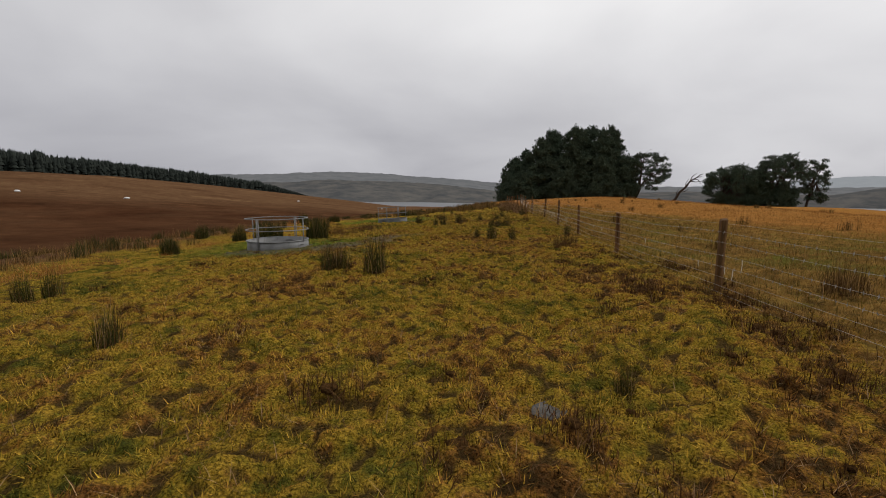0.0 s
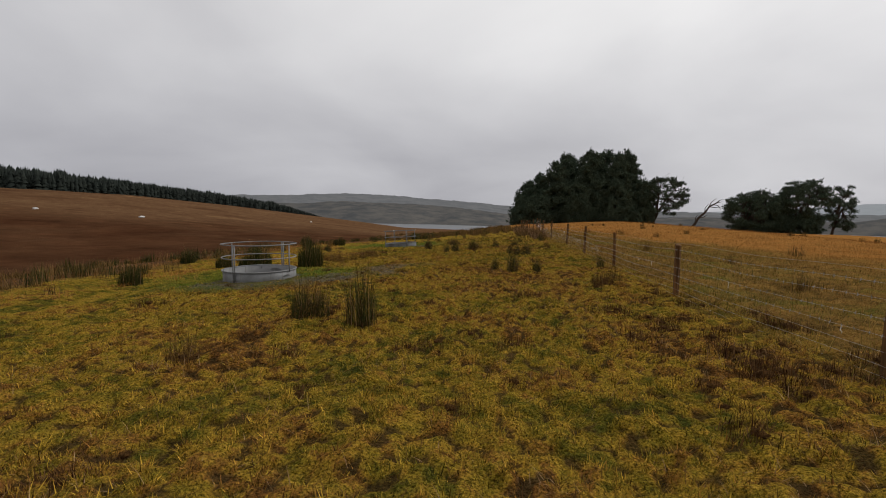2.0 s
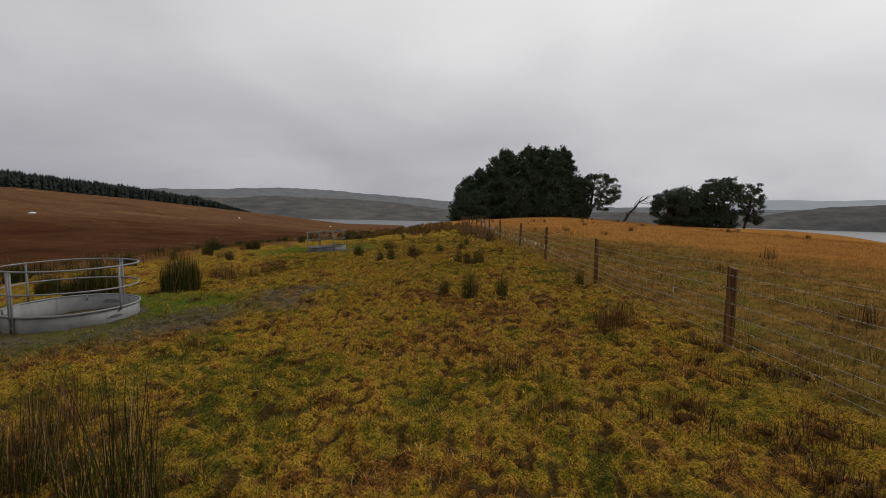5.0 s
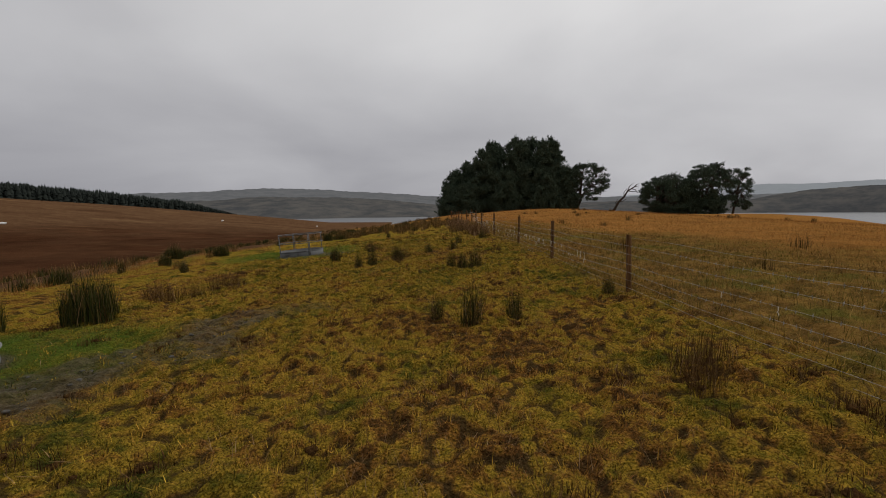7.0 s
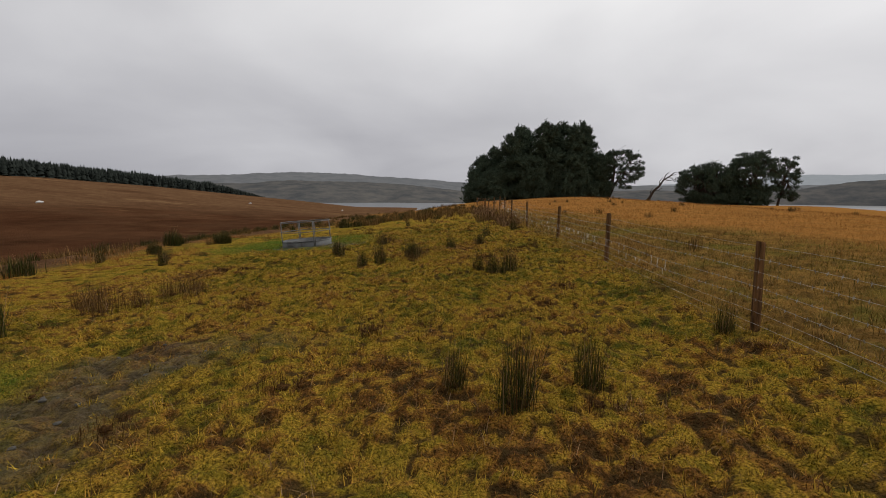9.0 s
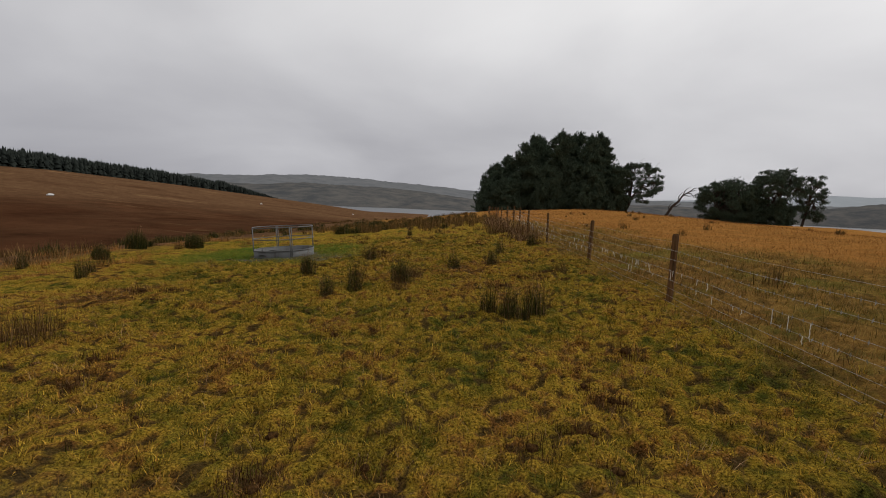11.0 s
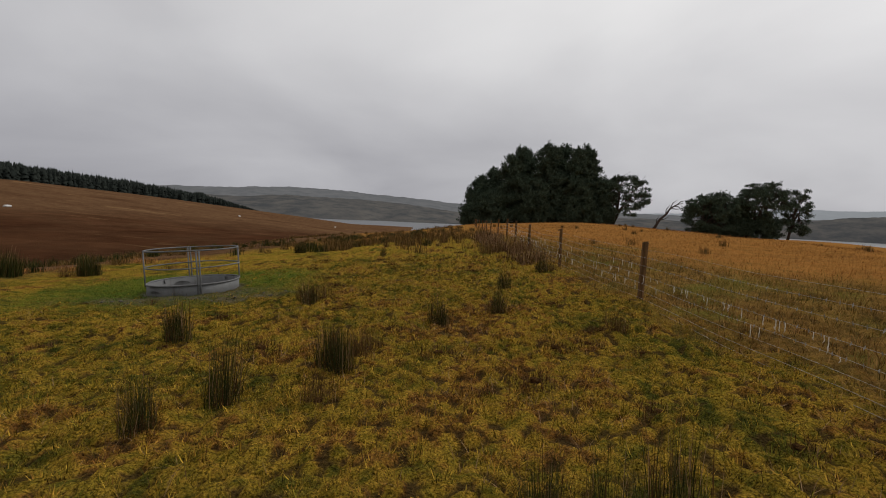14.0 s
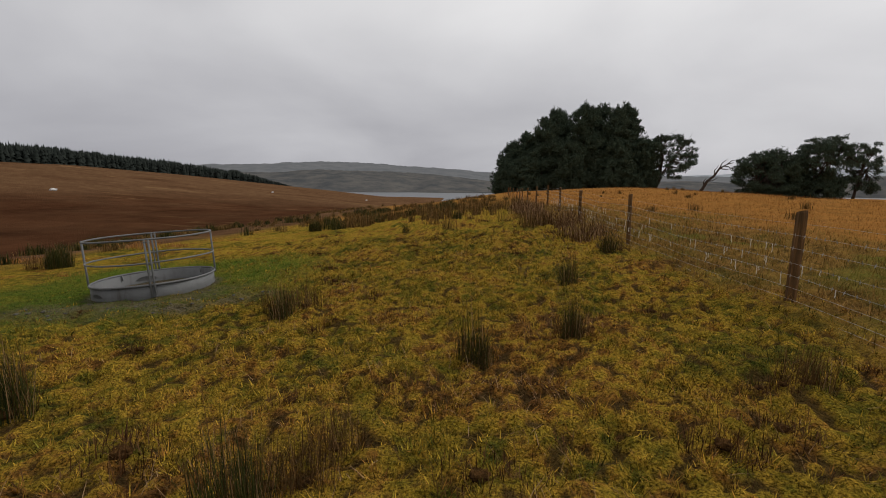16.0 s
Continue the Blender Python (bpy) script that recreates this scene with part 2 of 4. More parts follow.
def zinc(name, k):
    m, t, b = material(name)
    spangle = noise_of(t, 9.0, 6.0)
    z1 = blend(t, spangle, (0.225 * k, 0.225 * k, 0.222 * k), (0.41 * k, 0.41 * k, 0.405 * k))
    z1 = blend(t, ramp(t, noise_of(t, 2.2, 6.0, (1, 1, 0.5)), [(0.50, (0, 0, 0)), (0.72, (0.7, 0.7, 0.7))]), z1, (0.15 * k, 0.145 * k, 0.13 * k))
    z1 = blend(t, ramp(t, noise_of(t, 6.0, 6.0, (1, 1, 0.12)), [(0.58, (0, 0, 0)), (0.74, (0.75, 0.75, 0.75))]), z1, (0.12 * k, 0.085 * k, 0.058 * k))
    t.links.new(z1, b.inputs["Base Color"])
    b.inputs["Metallic"].default_value = 0.12
    t.links.new(ramp(t, spangle, [(0.3, (0.5, 0.5, 0.5)), (0.7, (0.75, 0.75, 0.75))]), b.inputs["Roughness"])
    b.inputs["Specular IOR Level"].default_value = 0.3
    bump(t, b, noise_of(t, 3.0, 3.0), 0.25, 0.03)
    return m


zinc_mat = zinc("weathered_galvanised_steel", 0.58)
dull_zinc_mat = zinc("dull_stained_galvanised_steel", 0.40)

wool_mat, t, b = material("snagged_wool")
t.links.new(blend(t, noise_of(t, 80.0), (0.42, 0.37, 0.29), (0.78, 0.74, 0.66)), b.inputs["Base Color"])
b.inputs["Roughness"].default_value = 0.95

speck_mat, t, b = material("pale_speck")
t.links.new(blend(t, noise_of(t, 6.0, 6.0), (0.34, 0.33, 0.31), (0.78, 0.77, 0.74)), b.inputs["Base Color"])
b.inputs["Roughness"].default_value = 0.85
cobble_mat, t, b = material("wet_grey_stone")
t.links.new(blend(t, noise_of(t, 12.0, 6.0), (0.026, 0.023, 0.018), (0.10, 0.09, 0.075)), b.inputs["Base Color"])
b.inputs["Roughness"].default_value = 0.6
b.inputs["Specular IOR Level"].default_value = 0.25
bump(t, b, noise_of(t, 25.0, 5.0), 0.6, 0.02)

lake_mat, t, b = material("lake_water")
b.inputs["Base Color"].default_value = (0.05, 0.055, 0.06, 1)
b.inputs["Roughness"].default_value, b.inputs["IOR"].default_value = 0.35, 1.33
bump(t, b, noise_of(t, 0.12, 5.0, (1, 0.4, 1)), 0.6, 1.2)


# distance haze is painted in: greyed base colours plus a grey emission
def hill_mat(name, dark, light, haze_glow, strength):
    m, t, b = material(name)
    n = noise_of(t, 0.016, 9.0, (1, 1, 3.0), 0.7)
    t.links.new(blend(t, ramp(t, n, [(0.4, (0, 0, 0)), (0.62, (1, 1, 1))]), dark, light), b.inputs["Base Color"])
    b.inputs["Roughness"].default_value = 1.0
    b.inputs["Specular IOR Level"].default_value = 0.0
    b.inputs["Emission Color"].default_value = (*haze_glow, 1)
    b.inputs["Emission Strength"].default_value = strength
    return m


near_hill_mat = hill_mat("wooded_shore_painted_haze", (0.034, 0.036, 0.036), (0.085, 0.078, 0.066), (0.52, 0.52, 0.55), 0.060)
mid_hill_mat = hill_mat("far_hills_painted_haze", (0.050, 0.054, 0.054), (0.085, 0.086, 0.082), (0.52, 0.52, 0.56), 0.14)
far_hill_mat = hill_mat("faint_hills_painted_haze", (0.07, 0.08, 0.08), (0.09, 0.10, 0.10), (0.50, 0.52, 0.56), 0.40)


# ---- terrain ----
def lattice(i, j, seed):
    n = (i.astype(np.int64) * 374761393 + j.astype(np.int64) * 668265263 + seed * 1442695041) & 0xFFFFFFFF
    n = ((n ^ (n >> 13)) * 1274126177) & 0xFFFFFFFF
    n = n ^ (n >> 16)
    return (n & 0xFFFFFF) / float(0xFFFFFF)


def vnoise(x, y, size, seed=0):
    """Smooth value noise between -1 and 1 with features of that size in metres."""
    x, y = np.asarray(x, float) / size, np.asarray(y, float) / size
    i, j = np.floor(x), np.floor(y)
    u, v = x - i, y - j
    u, v = u * u * (3 - 2 * u), v * v * (3 - 2 * v)
    a, b2 = lattice(i, j, seed), lattice(i + 1, j, seed)
    c, d = lattice(i, j + 1, seed), lattice(i + 1, j + 1, seed)
    return 2 * ((a * (1 - u) + b2 * u) * (1 - v) + (c * (1 - u) + d * u) * v) - 1


def step(v, lo, hi):
    s = np.clip((v - lo) / (hi - lo), 0, 1)
    return s * s * (3 - 2 * s)


FEEDERS = [(-6.2, 14.0, 0.945, -101.0), (-5.64, 29.67, 0.975, -55.0)]
LAKE = -17.0


def smooth_height(x, y):
    x, y = np.asarray(x, float), np.asarray(y, float)
    r, a = np.hypot(x - 0.3, y - 9), np.degrees(np.arctan2(x - 0.3, y - 9))
    left = np.clip(4 - x, 0, 30)
    z = 0.06 - 0.003 * np.minimum(left, 14) ** 2 - 0.07 * np.maximum(left - 14, 0)
    z = z + 1.55 * np.exp(-((x - 31) / 20) ** 2 - ((y - 100) / 55) ** 2) - 0.058 * np.clip(x - 27, 0, 200) * (1 - 0.85 * step(y, 82, 135) * (1 - step(x, 106, 122)))
    z = z + 0.40 * np.exp(-((y - 46) / 14) ** 2) * np.exp(-((x - 6) / 6) ** 2)
    z = z - 0.30 * step(y, 30, 44) * step(-x, 1, 8) - 0.40 * step(y, 40, 62) * step(-x, -3, 7) - 0.12 * np.exp(-((x + 5.9) ** 2 + (y - 29.7) ** 2) / 8)
    # ahead and to the right the ridge falls to the lake
    start = np.interp(a, [-25, 0, 8], [62, 72, 150])
    z = z - (18 + 0.02 * r) * step(r, start, start + 280) - 0.012 * np.clip(-y, 0, 400)
    # the valley and the moor hill on the left
    brow_r = np.interp(a, [-180, -50, -33, -23, -12, 0], [330, 350, 420, 480, 640, 700])
    brow_el = np.interp(a, [-180, -60, -50, -43, -33, -24, -18, -12, 0], [1.8, 1.8, 1.8, 1.65, 0.85, -0.1, -0.75, -1.45, -1.6])
    brow_z = 1.55 + brow_r * np.tan(np.radians(brow_el))
    u = np.clip((r - 80) / (brow_r - 80), 0, 1.0)
    hill = -5.8 + (brow_z + 5.8) * u ** 1.12 - 12 * step(r, brow_r + 10, brow_r + 260) - (brow_z + 12) * step(r, brow_r + 150, brow_r + 420)
    hill = hill + 0.5 * vnoise(x, y, 60, 5) * step(r, 60, 120) * (1 - u ** 6) + 0.25 * vnoise(x, y, 19, 6) * step(r, 60, 120) * (1 - u ** 6)
    w = step(-x, 14, 52) * step(y, -400, -100)
    return z * (1 - w) + hill * w


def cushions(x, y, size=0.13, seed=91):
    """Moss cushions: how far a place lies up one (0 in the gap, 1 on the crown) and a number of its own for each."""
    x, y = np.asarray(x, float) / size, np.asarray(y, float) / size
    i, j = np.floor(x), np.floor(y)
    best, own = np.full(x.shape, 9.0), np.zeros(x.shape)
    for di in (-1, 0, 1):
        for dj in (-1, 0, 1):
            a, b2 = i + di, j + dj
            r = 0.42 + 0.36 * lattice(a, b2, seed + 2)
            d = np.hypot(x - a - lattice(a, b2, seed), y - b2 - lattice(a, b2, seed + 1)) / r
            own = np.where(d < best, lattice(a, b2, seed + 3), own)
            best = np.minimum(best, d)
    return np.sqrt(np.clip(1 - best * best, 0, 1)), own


def moss_lift(x, y):
    c, own = cushions(x, y)
    return 0.055 * c * (0.3 + 0.7 * own)


def height(x, y):
    x, y = np.asarray(x, float), np.asarray(y, float)
    r = np.hypot(x, y - 14)
    z = smooth_height(x, y)
    near = 1 - step(r, 40, 90)
    flat_spot = 1.0
    for cx, cy, rad, _ in FEEDERS:
        flat_spot = flat_spot * (0.25 + 0.75 * step(np.hypot(x - cx, y - cy), 0.9, 2.6))
    trod = sum(np.exp(-((np.hypot(x - cx - 1.2, y - cy + 0.6) / 2.2) ** 4)) for cx, cy, _, _ in FEEDERS)
    bumps = 0.045 * trod * vnoise(x, y, 0.17, 7) + 0.055 * vnoise(x, y, 1.3, 1) + 0.085 * (np.abs(vnoise(x, y, 0.46, 2)) - 0.3) + 0.055 * (np.abs(vnoise(x + 3.3, y, 0.23, 3)) - 0.3)
    near_turf = (1 - step(np.hypot(x, y - 14), 24, 34)) * flat_spot
    lift = np.zeros_like(z)
    m = near_turf > 0
    if np.any(m):
        lift = np.where(m, moss_lift(x, y), 0.0) * near_turf
    return z + lift + bumps * near * flat_spot + 0.15 * vnoise(x, y, 7.0, 4) * step(r, 25, 60) * (1 - step(r, 300, 500))


def cover_of(x, y):
    """How much of each kind of ground cover grows at a place."""
    n1, n2 = vnoise(x, y, 3.0, 11), vnoise(x, y, 0.8, 12)
    d = np.hypot(x - 0.3, y - 10)
    bank = step(x + 0.35 * n1 + 0.2 * n2, 3.5, 4.8) * 0.9
    rough = step(x + 0.26 * np.maximum(y - 20, -30) + 3.5 * vnoise(x, y, 6.0, 18) + 1.5 * n1 + n2, 10.5, 19.0) * step(x + 0.5 * n1, 4.6, 6.2)
    rough = np.maximum(rough, step(y + 3 * n1, 46, 62) * 0.8)
    edge = -11.5 + 1.1 * n1 + 0.5 * n2 - 0.0 * y
    moor = step(edge - x, 0, 3.5)
    moor = np.maximum(moor, step(y, 75, 110) * step(-x, -3, 8))
    bog = moor * step(-x, 16, 34) * (1 - step(d + 34 * vnoise(x, y, 60, 14) + 14 * vnoise(x, y, 20, 15) + 0.45 * np.maximum(y - 60, 0), 165, 265))
    bog = bog * (0.82 + 0.18 * vnoise(x, y, 11, 16))
    green, mud = np.zeros_like(n1), np.zeros_like(n1)
    for cx, cy, rad, _ in FEEDERS:
        q = np.hypot((x - cx - 0.1), (y - cy - 0.2) * 1.0)
        green = np.maximum(green, (1 - step(q + 0.6 * n1 + 0.35 * n2, 2.2, 3.4 if cy < 20 else 4.1)) * (0.75 + 0.25 * n2))
        mud = np.maximum(mud, 1 - step(np.hypot(x - cx, y - cy), 0.9, 1.25))
        lobe = np.hypot((x - cx - 1.0) * 0.50 - (y - cy + 1.2) * 0.22, (y - cy + 1.25) * 0.95)
        mud = np.maximum(mud, (1 - step(lobe + 0.25 * n2 + 0.3 * n1, 0.6, 1.6)) * (0.68 + 0.32 * vnoise(x, y, 0.35, 13)))
    lane = np.abs(x - (-3.6 + 0.30 * (y - 13.5))) + 0.5 * n2 + 0.3 * n1
    mud = np.maximum(mud, (0.72 + 0.28 * vnoise(x, y, 0.3, 13)) * (1 - step(lane, 0.5, 1.35)) * step(y, 12.0, 12.9) * (1 - step(y, 16.0, 17.4)))
    return dict(bank=bank, rough=rough, moor=moor, bog=bog, green=green, mud=np.clip(mud, 0, 1))


def mesh_from(name, verts, faces, mat, smooth=False):
    me = bpy.data.meshes.new(name)
    verts, faces = np.asarray(verts, np.float32), np.asarray(faces, np.int32)
    k = faces.shape[1]
    me.vertices.add(len(verts))
    me.vertices.foreach_set("co", verts.ravel())
    me.loops.add(faces.size)
    me.loops.foreach_set("vertex_index", faces.ravel())
    me.polygons.add(len(faces))
    me.polygons.foreach_set("loop_start", np.arange(0, faces.size, k, dtype=np.int32))
    if smooth:
        me.polygons.foreach_set("use_smooth", np.ones(len(faces), bool))
    me.update(calc_edges=True)
    me.validate()
    me.materials.append(mat)
    return me


def axis(lo, hi, fine_step, reach, growth):
    core = np.arange(lo, hi + 1e-6, fine_step)
    out_hi, s, p = [], fine_step, core[-1]
    while p < reach:
        s *= growth
        p += s
        out_hi.append(p)
    out_lo, s, p = [], fine_step, core[0]
    while p > -reach:
        s *= growth
        p -= s
        out_lo.append(p)
    return np.array(out_lo[::-1] + list(core) + out_hi)


gx, gy = axis(-5.2, 4.6, 0.038, 4600, 1.05), axis(0.9, 28, 0.038, 4600, 1.05)
X, Y = np.meshgrid(gx, gy)
Z = height(X, Y)
nx, ny = len(gx), len(gy)
idx = np.arange(nx * ny).reshape(ny, nx)
quads = np.stack([idx[:-1, :-1], idx[:-1, 1:], idx[1:, 1:], idx[1:, :-1]], -1).reshape(-1, 4)
gm = mesh_from("ground", np.stack([X, Y, Z], -1).reshape(-1, 3), quads, ground_mat, True)
def turf_tone(x, y):
    c, own = cushions(x, y)
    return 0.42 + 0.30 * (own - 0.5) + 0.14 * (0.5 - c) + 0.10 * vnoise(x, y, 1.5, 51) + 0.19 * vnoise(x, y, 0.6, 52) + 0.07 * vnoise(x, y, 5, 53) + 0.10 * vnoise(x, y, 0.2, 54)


# cushion also masks the painted gap shade, which fades out far off
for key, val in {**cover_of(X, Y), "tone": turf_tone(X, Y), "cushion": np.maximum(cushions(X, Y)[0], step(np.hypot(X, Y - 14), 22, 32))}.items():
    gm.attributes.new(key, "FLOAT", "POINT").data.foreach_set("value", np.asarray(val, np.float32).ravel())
tagged(new("ground", gm), "mossy yellow-green pasture running into brown moor", "ground", kind="structure")

# the lake, seen on both sides of the ridge
lv = [(-2600, 200, LAKE), (3200, 200, LAKE), (3200, 3400, LAKE), (-2600, 3400, LAKE)]
tagged(new("water", mesh_from("water", lv, [(0, 1, 2, 3)], lake_mat)), "pale grey lake water far below the ridge", "lake", kind="structure")


def ridge(name, az, el, r0, r1, mat, rug, label, seed, r0_right=None):
    """A range of hills between two distances, whose skyline stands at those elevations."""
    A = np.arange(-85, 85.01, 0.22)
    top = 1.5 + r1 * np.tan(np.radians(np.interp(A, az, el)))
    kernel = np.ones(9) / 9
    top = np.convolve(np.pad(top, 4, "edge"), kernel, "valid")
    verts = []
    for k in range(17):
        s = k / 12
        near_r = np.interp(A, [10, 30], [r0, r0_right or r0])
        rr = near_r + (r1 - near_r) * s + 25 * vnoise(A * 3, A * 0 + k, 8, seed)
        prof = np.sin(min(s, 1.0) * math.pi / 2) ** 0.9 if s <= 1 else 1 - 0.5 * (s - 1)
        zz = (LAKE - 3) + (top - LAKE + 3) * prof + rug * (vnoise(A, A * 0 + k * 0.7, 0.9, seed) + 0.7 * vnoise(A, A * 0 + k * 1.3, 0.35, seed + 1)) * min(1, s * 3)
        verts.append(np.stack([0.3 + rr * np.sin(np.radians(A)), 11 + rr * np.cos(np.radians(A)), zz], -1))
    n = len(A)
    ii = np.arange(17 * n).reshape(17, n)
    q = np.stack([ii[:-1, :-1], ii[:-1, 1:], ii[1:, 1:], ii[1:, :-1]], -1).reshape(-1, 4)
    return tagged(new(name, mesh_from(name, np.concatenate(verts), q, mat, True)), label, "hill", kind="structure")


# the painted haze grows stronger from the shore to the farthest ridge
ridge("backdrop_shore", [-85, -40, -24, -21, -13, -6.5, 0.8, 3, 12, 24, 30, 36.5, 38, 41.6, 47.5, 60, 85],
      [0.8, 1.2, 1.4, 1.8, 1.7, 1.5, 0.75, 0.5, 0.4, 0.8, 0.6, 0.5, 0.85, 1.5, 1.85, 2.0, 2.0], 1180, 1650, near_hill_mat, 1.6, "wooded shore across the lake in painted mist", 21, 1480)
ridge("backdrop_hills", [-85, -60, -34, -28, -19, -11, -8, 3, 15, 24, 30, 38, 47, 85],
      [1.5, 1.6, 2.0, 2.2, 2.8, 2.55, 2.35, 1.65, 1.4, 1.3, 1.2, 1.2, 1.4, 1.6], 1700, 2500, mid_hill_mat, 3.0, "grey hills behind the lake in painted mist", 31)
ridge("backdrop_far_hills", [-85, 20, 30, 38, 41.6, 47.5, 60, 85], [1.2, 1.2, 1.6, 2.3, 2.15, 2.25, 2.4, 2.2], 2800, 3800, far_hill_mat, 2.0, "faint far hills paled by painted haze", 41)


# ---- shapes ----
def tube(bm, pts, radii, sides=6):
    """A tapered tube along the points."""
    rings = []
    for i, p in enumerate(pts):
        d = (Vector(pts[min(i + 1, len(pts) - 1)]) - Vector(pts[max(i - 1, 0)])).normalized()
        u = d.cross(Vector((0.31, 0.77, 0.55))).normalized()
        v = d.cross(u)
        rings.append([bm.verts.new(Vector(p) + float(radii[i]) * (math.cos(2 * math.pi * k / sides) * u + math.sin(2 * math.pi * k / sides) * v)) for k in range(sides)])
    for r0, r1 in zip(rings, rings[1:]):
        for k in range(sides):
            bm.faces.new((r0[k], r0[(k + 1) % sides], r1[(k + 1) % sides], r1[k]))
    bm.faces.new(rings[0][::-1])
    bm.faces.new(rings[-1])


def mesh_of(name, bm, mat, smooth=True):
    me = bpy.data.meshes.new(name)
    bmesh.ops.recalc_face_normals(bm, faces=bm.faces)
    bm.to_mesh(me)
    bm.free()
    me.materials.append(mat)
    if smooth:
        me.polygons.foreach_set("use_smooth", np.ones(len(me.polygons), bool))
    return me


def part(name, bm, mat, parent, label="", smooth=True):
    me = mesh_of(name, bm, mat, smooth) if isinstance(bm, bmesh.types.BMesh) else bm
    ob = new(name, me)
    ob.parent = parent
    return tagged(ob, label)


def blades(rng, base, length, lean, width, bend=0.35, segments=2, way=None):
    """Curved tapering blades standing on the base points; lean is how far the tip goes sideways for its length."""
    n = len(base)
    th = rng.uniform(0, 2 * math.pi, n) if way is None else way
    side = np.stack([np.cos(th + 1.57), np.sin(th + 1.57), np.zeros(n)], -1)
    out_dir = np.stack([np.cos(th), np.sin(th), np.zeros(n)], -1)
    ups = np.sqrt(np.maximum(0.05, 1 - np.minimum(lean, 0.97) ** 2))
    rows = []
    for k in range(segments):
        s = k / segments
        c = base + out_dir * (length * lean * (s * (1 - bend) + s * s * bend))[:, None] + np.array([0, 0, 1.0]) * (length * ups * s)[:, None]
        wd = (width * (1 - 0.45 * s))[:, None]
        rows += [c - side * wd / 2, c + side * wd / 2]
    tip = base + out_dir * (length * lean)[:, None] + np.array([0, 0, 1.0]) * (length * ups)[:, None]
    rows.append(tip)
    v = np.stack(rows, 1)
    m = v.shape[1]
    tri = []
    for k in range(segments - 1):
        tri += [(2 * k, 2 * k + 1, 2 * k + 3), (2 * k, 2 * k + 3, 2 * k + 2)]
    tri.append((m - 3, m - 2, m - 1))
    f = (np.arange(n)[:, None, None] * m + np.array(tri)[None]).reshape(-1, 3)
    return v.reshape(-1, 3), f


# ---- stock fence ----
fence = new("stock_fence")
tagged(fence, "long stock fence of weathered posts and galvanised wire", "fence")
FENCE_X = 4.12
post_y = [2.6, 7.2, 11.95, 16.88, 22.62, 27.72, 33.15]
while post_y[-1] < 92:
    post_y.append(post_y[-1] + 5.0)
post_y = [-2.4] + post_y
POST_HEIGHT = {7.2: 1.16, 11.95: 1.07, 16.88: 1.16, 22.62: 1.25, 27.72: 1.25, 33.15: 1.26}
prng = random.Random(4)


def fence_x(y):
    return FENCE_X + 0.14 * math.sin(y * 0.27 + 1.0) + (0.02 * (y - 40) if y > 40 else 0)


for y in post_y:
    x, hgt, wd = fence_x(y), POST_HEIGHT.get(y, prng.uniform(1.17, 1.24)), prng.uniform(0.112, 0.13)
    bm = bmesh.new()
    n = 10
    levels = [-0.3, 0.0, 0.35, 0.8, hgt - 0.02, hgt]
    rings = []
    for li, z in enumerate(levels):
        w = wd / 2 * (1.0 + 0.05 * prng.uniform(-1, 1)) * (0.86 if li == len(levels) - 1 else 1)
        ring = []
        for k in range(n):
            a = 2 * math.pi * k / n
            # a half-round stake: flat towards the wire
            px, py = w * math.cos(a), w * math.sin(a)
            px = max(px, -0.62 * w)
            ring.append(bm.verts.new((px + prng.uniform(-1, 1) * 0.002, py, z + (0.012 * math.sin(a + y) if li == len(levels) - 1 else 0))))
        rings.append(ring)
    for r0, r1 in zip(rings, rings[1:]):
        for k in range(n):
            bm.faces.new((r0[k], r0[(k + 1) % n], r1[(k + 1) % n], r1[k]))
    bm.faces.new(rings[-1])
    p = part("post", bm, post_mat, fence, "weathered brown wooden fence post", smooth=False)
    p.matrix_local = pose(x, y, float(smooth_height(x, y)) - 0.02, prng.uniform(-2.2, 2.2), prng.uniform(-1.6, 1.6), prng.uniform(-15, 15))

WIRES = [(1.05, 0), (0.95, 1), (0.79, 1), (0.60, 1), (0.44, 1), (0.29, 0), (0.15, 0), (0.04, 0)]
for wi, (wz, barbed) in enumerate(WIRES):
    bm = bmesh.new()
    pts, ys = [], np.arange(post_y[0], post_y[-1] + 0.01, 0.5)
    for y in ys:
        gap = min(abs(y - q) for q in post_y)
        xo = -0.062 if wi else 0.30
        pts.append((fence_x(float(y)) + xo, float(y), float(smooth_height(fence_x(float(y)), y)) + wz - 0.014 * min(gap, 2.5) + 0.008 * math.sin(y * 1.7 + wi)))
    tube(bm, pts, [0.0019] * len(pts), 4)
    if barbed:
        for i in range(int((min(ys[-1], 52) - ys[0]) / 0.16)):
            y = ys[0] + i * 0.16 + prng.uniform(-0.02, 0.02)
            k = min(int((y - ys[0]) / 0.5), len(pts) - 2)
            f = (y - pts[k][1]) / 0.5
            c = Vector(pts[k]).lerp(Vector(pts[k + 1]), f)
            for s in (-1, 1):
                d = Vector((prng.uniform(-0.5, 0.5), 0.006, 1.0 * s)).normalized() * 0.026
                vs = [bm.verts.new(c + o) for o in (Vector((0.003, -0.008, 0)), Vector((-0.003, 0.008, 0)), d)]
                bm.faces.new(vs)
    part("wire", bm, wire_mat, fence, "barbed strand" if barbed else "plain strand")


# shreds of wool that hang on the strands
def wool_mesh(seed):
    q = random.Random(seed)
    bm = bmesh.new()
    ln = q.uniform(0.09, 0.17)
    tube(bm, [(q.uniform(-1, 1) * 0.0025 * i, q.uniform(-1, 1) * 0.0025 * i, -ln * i / 5) for i in range(6)], [0.003, 0.0045, 0.0035, 0.005, 0.004, 0.0015], 5)
    return mesh_of("wool_shred", bm, wool_mat)


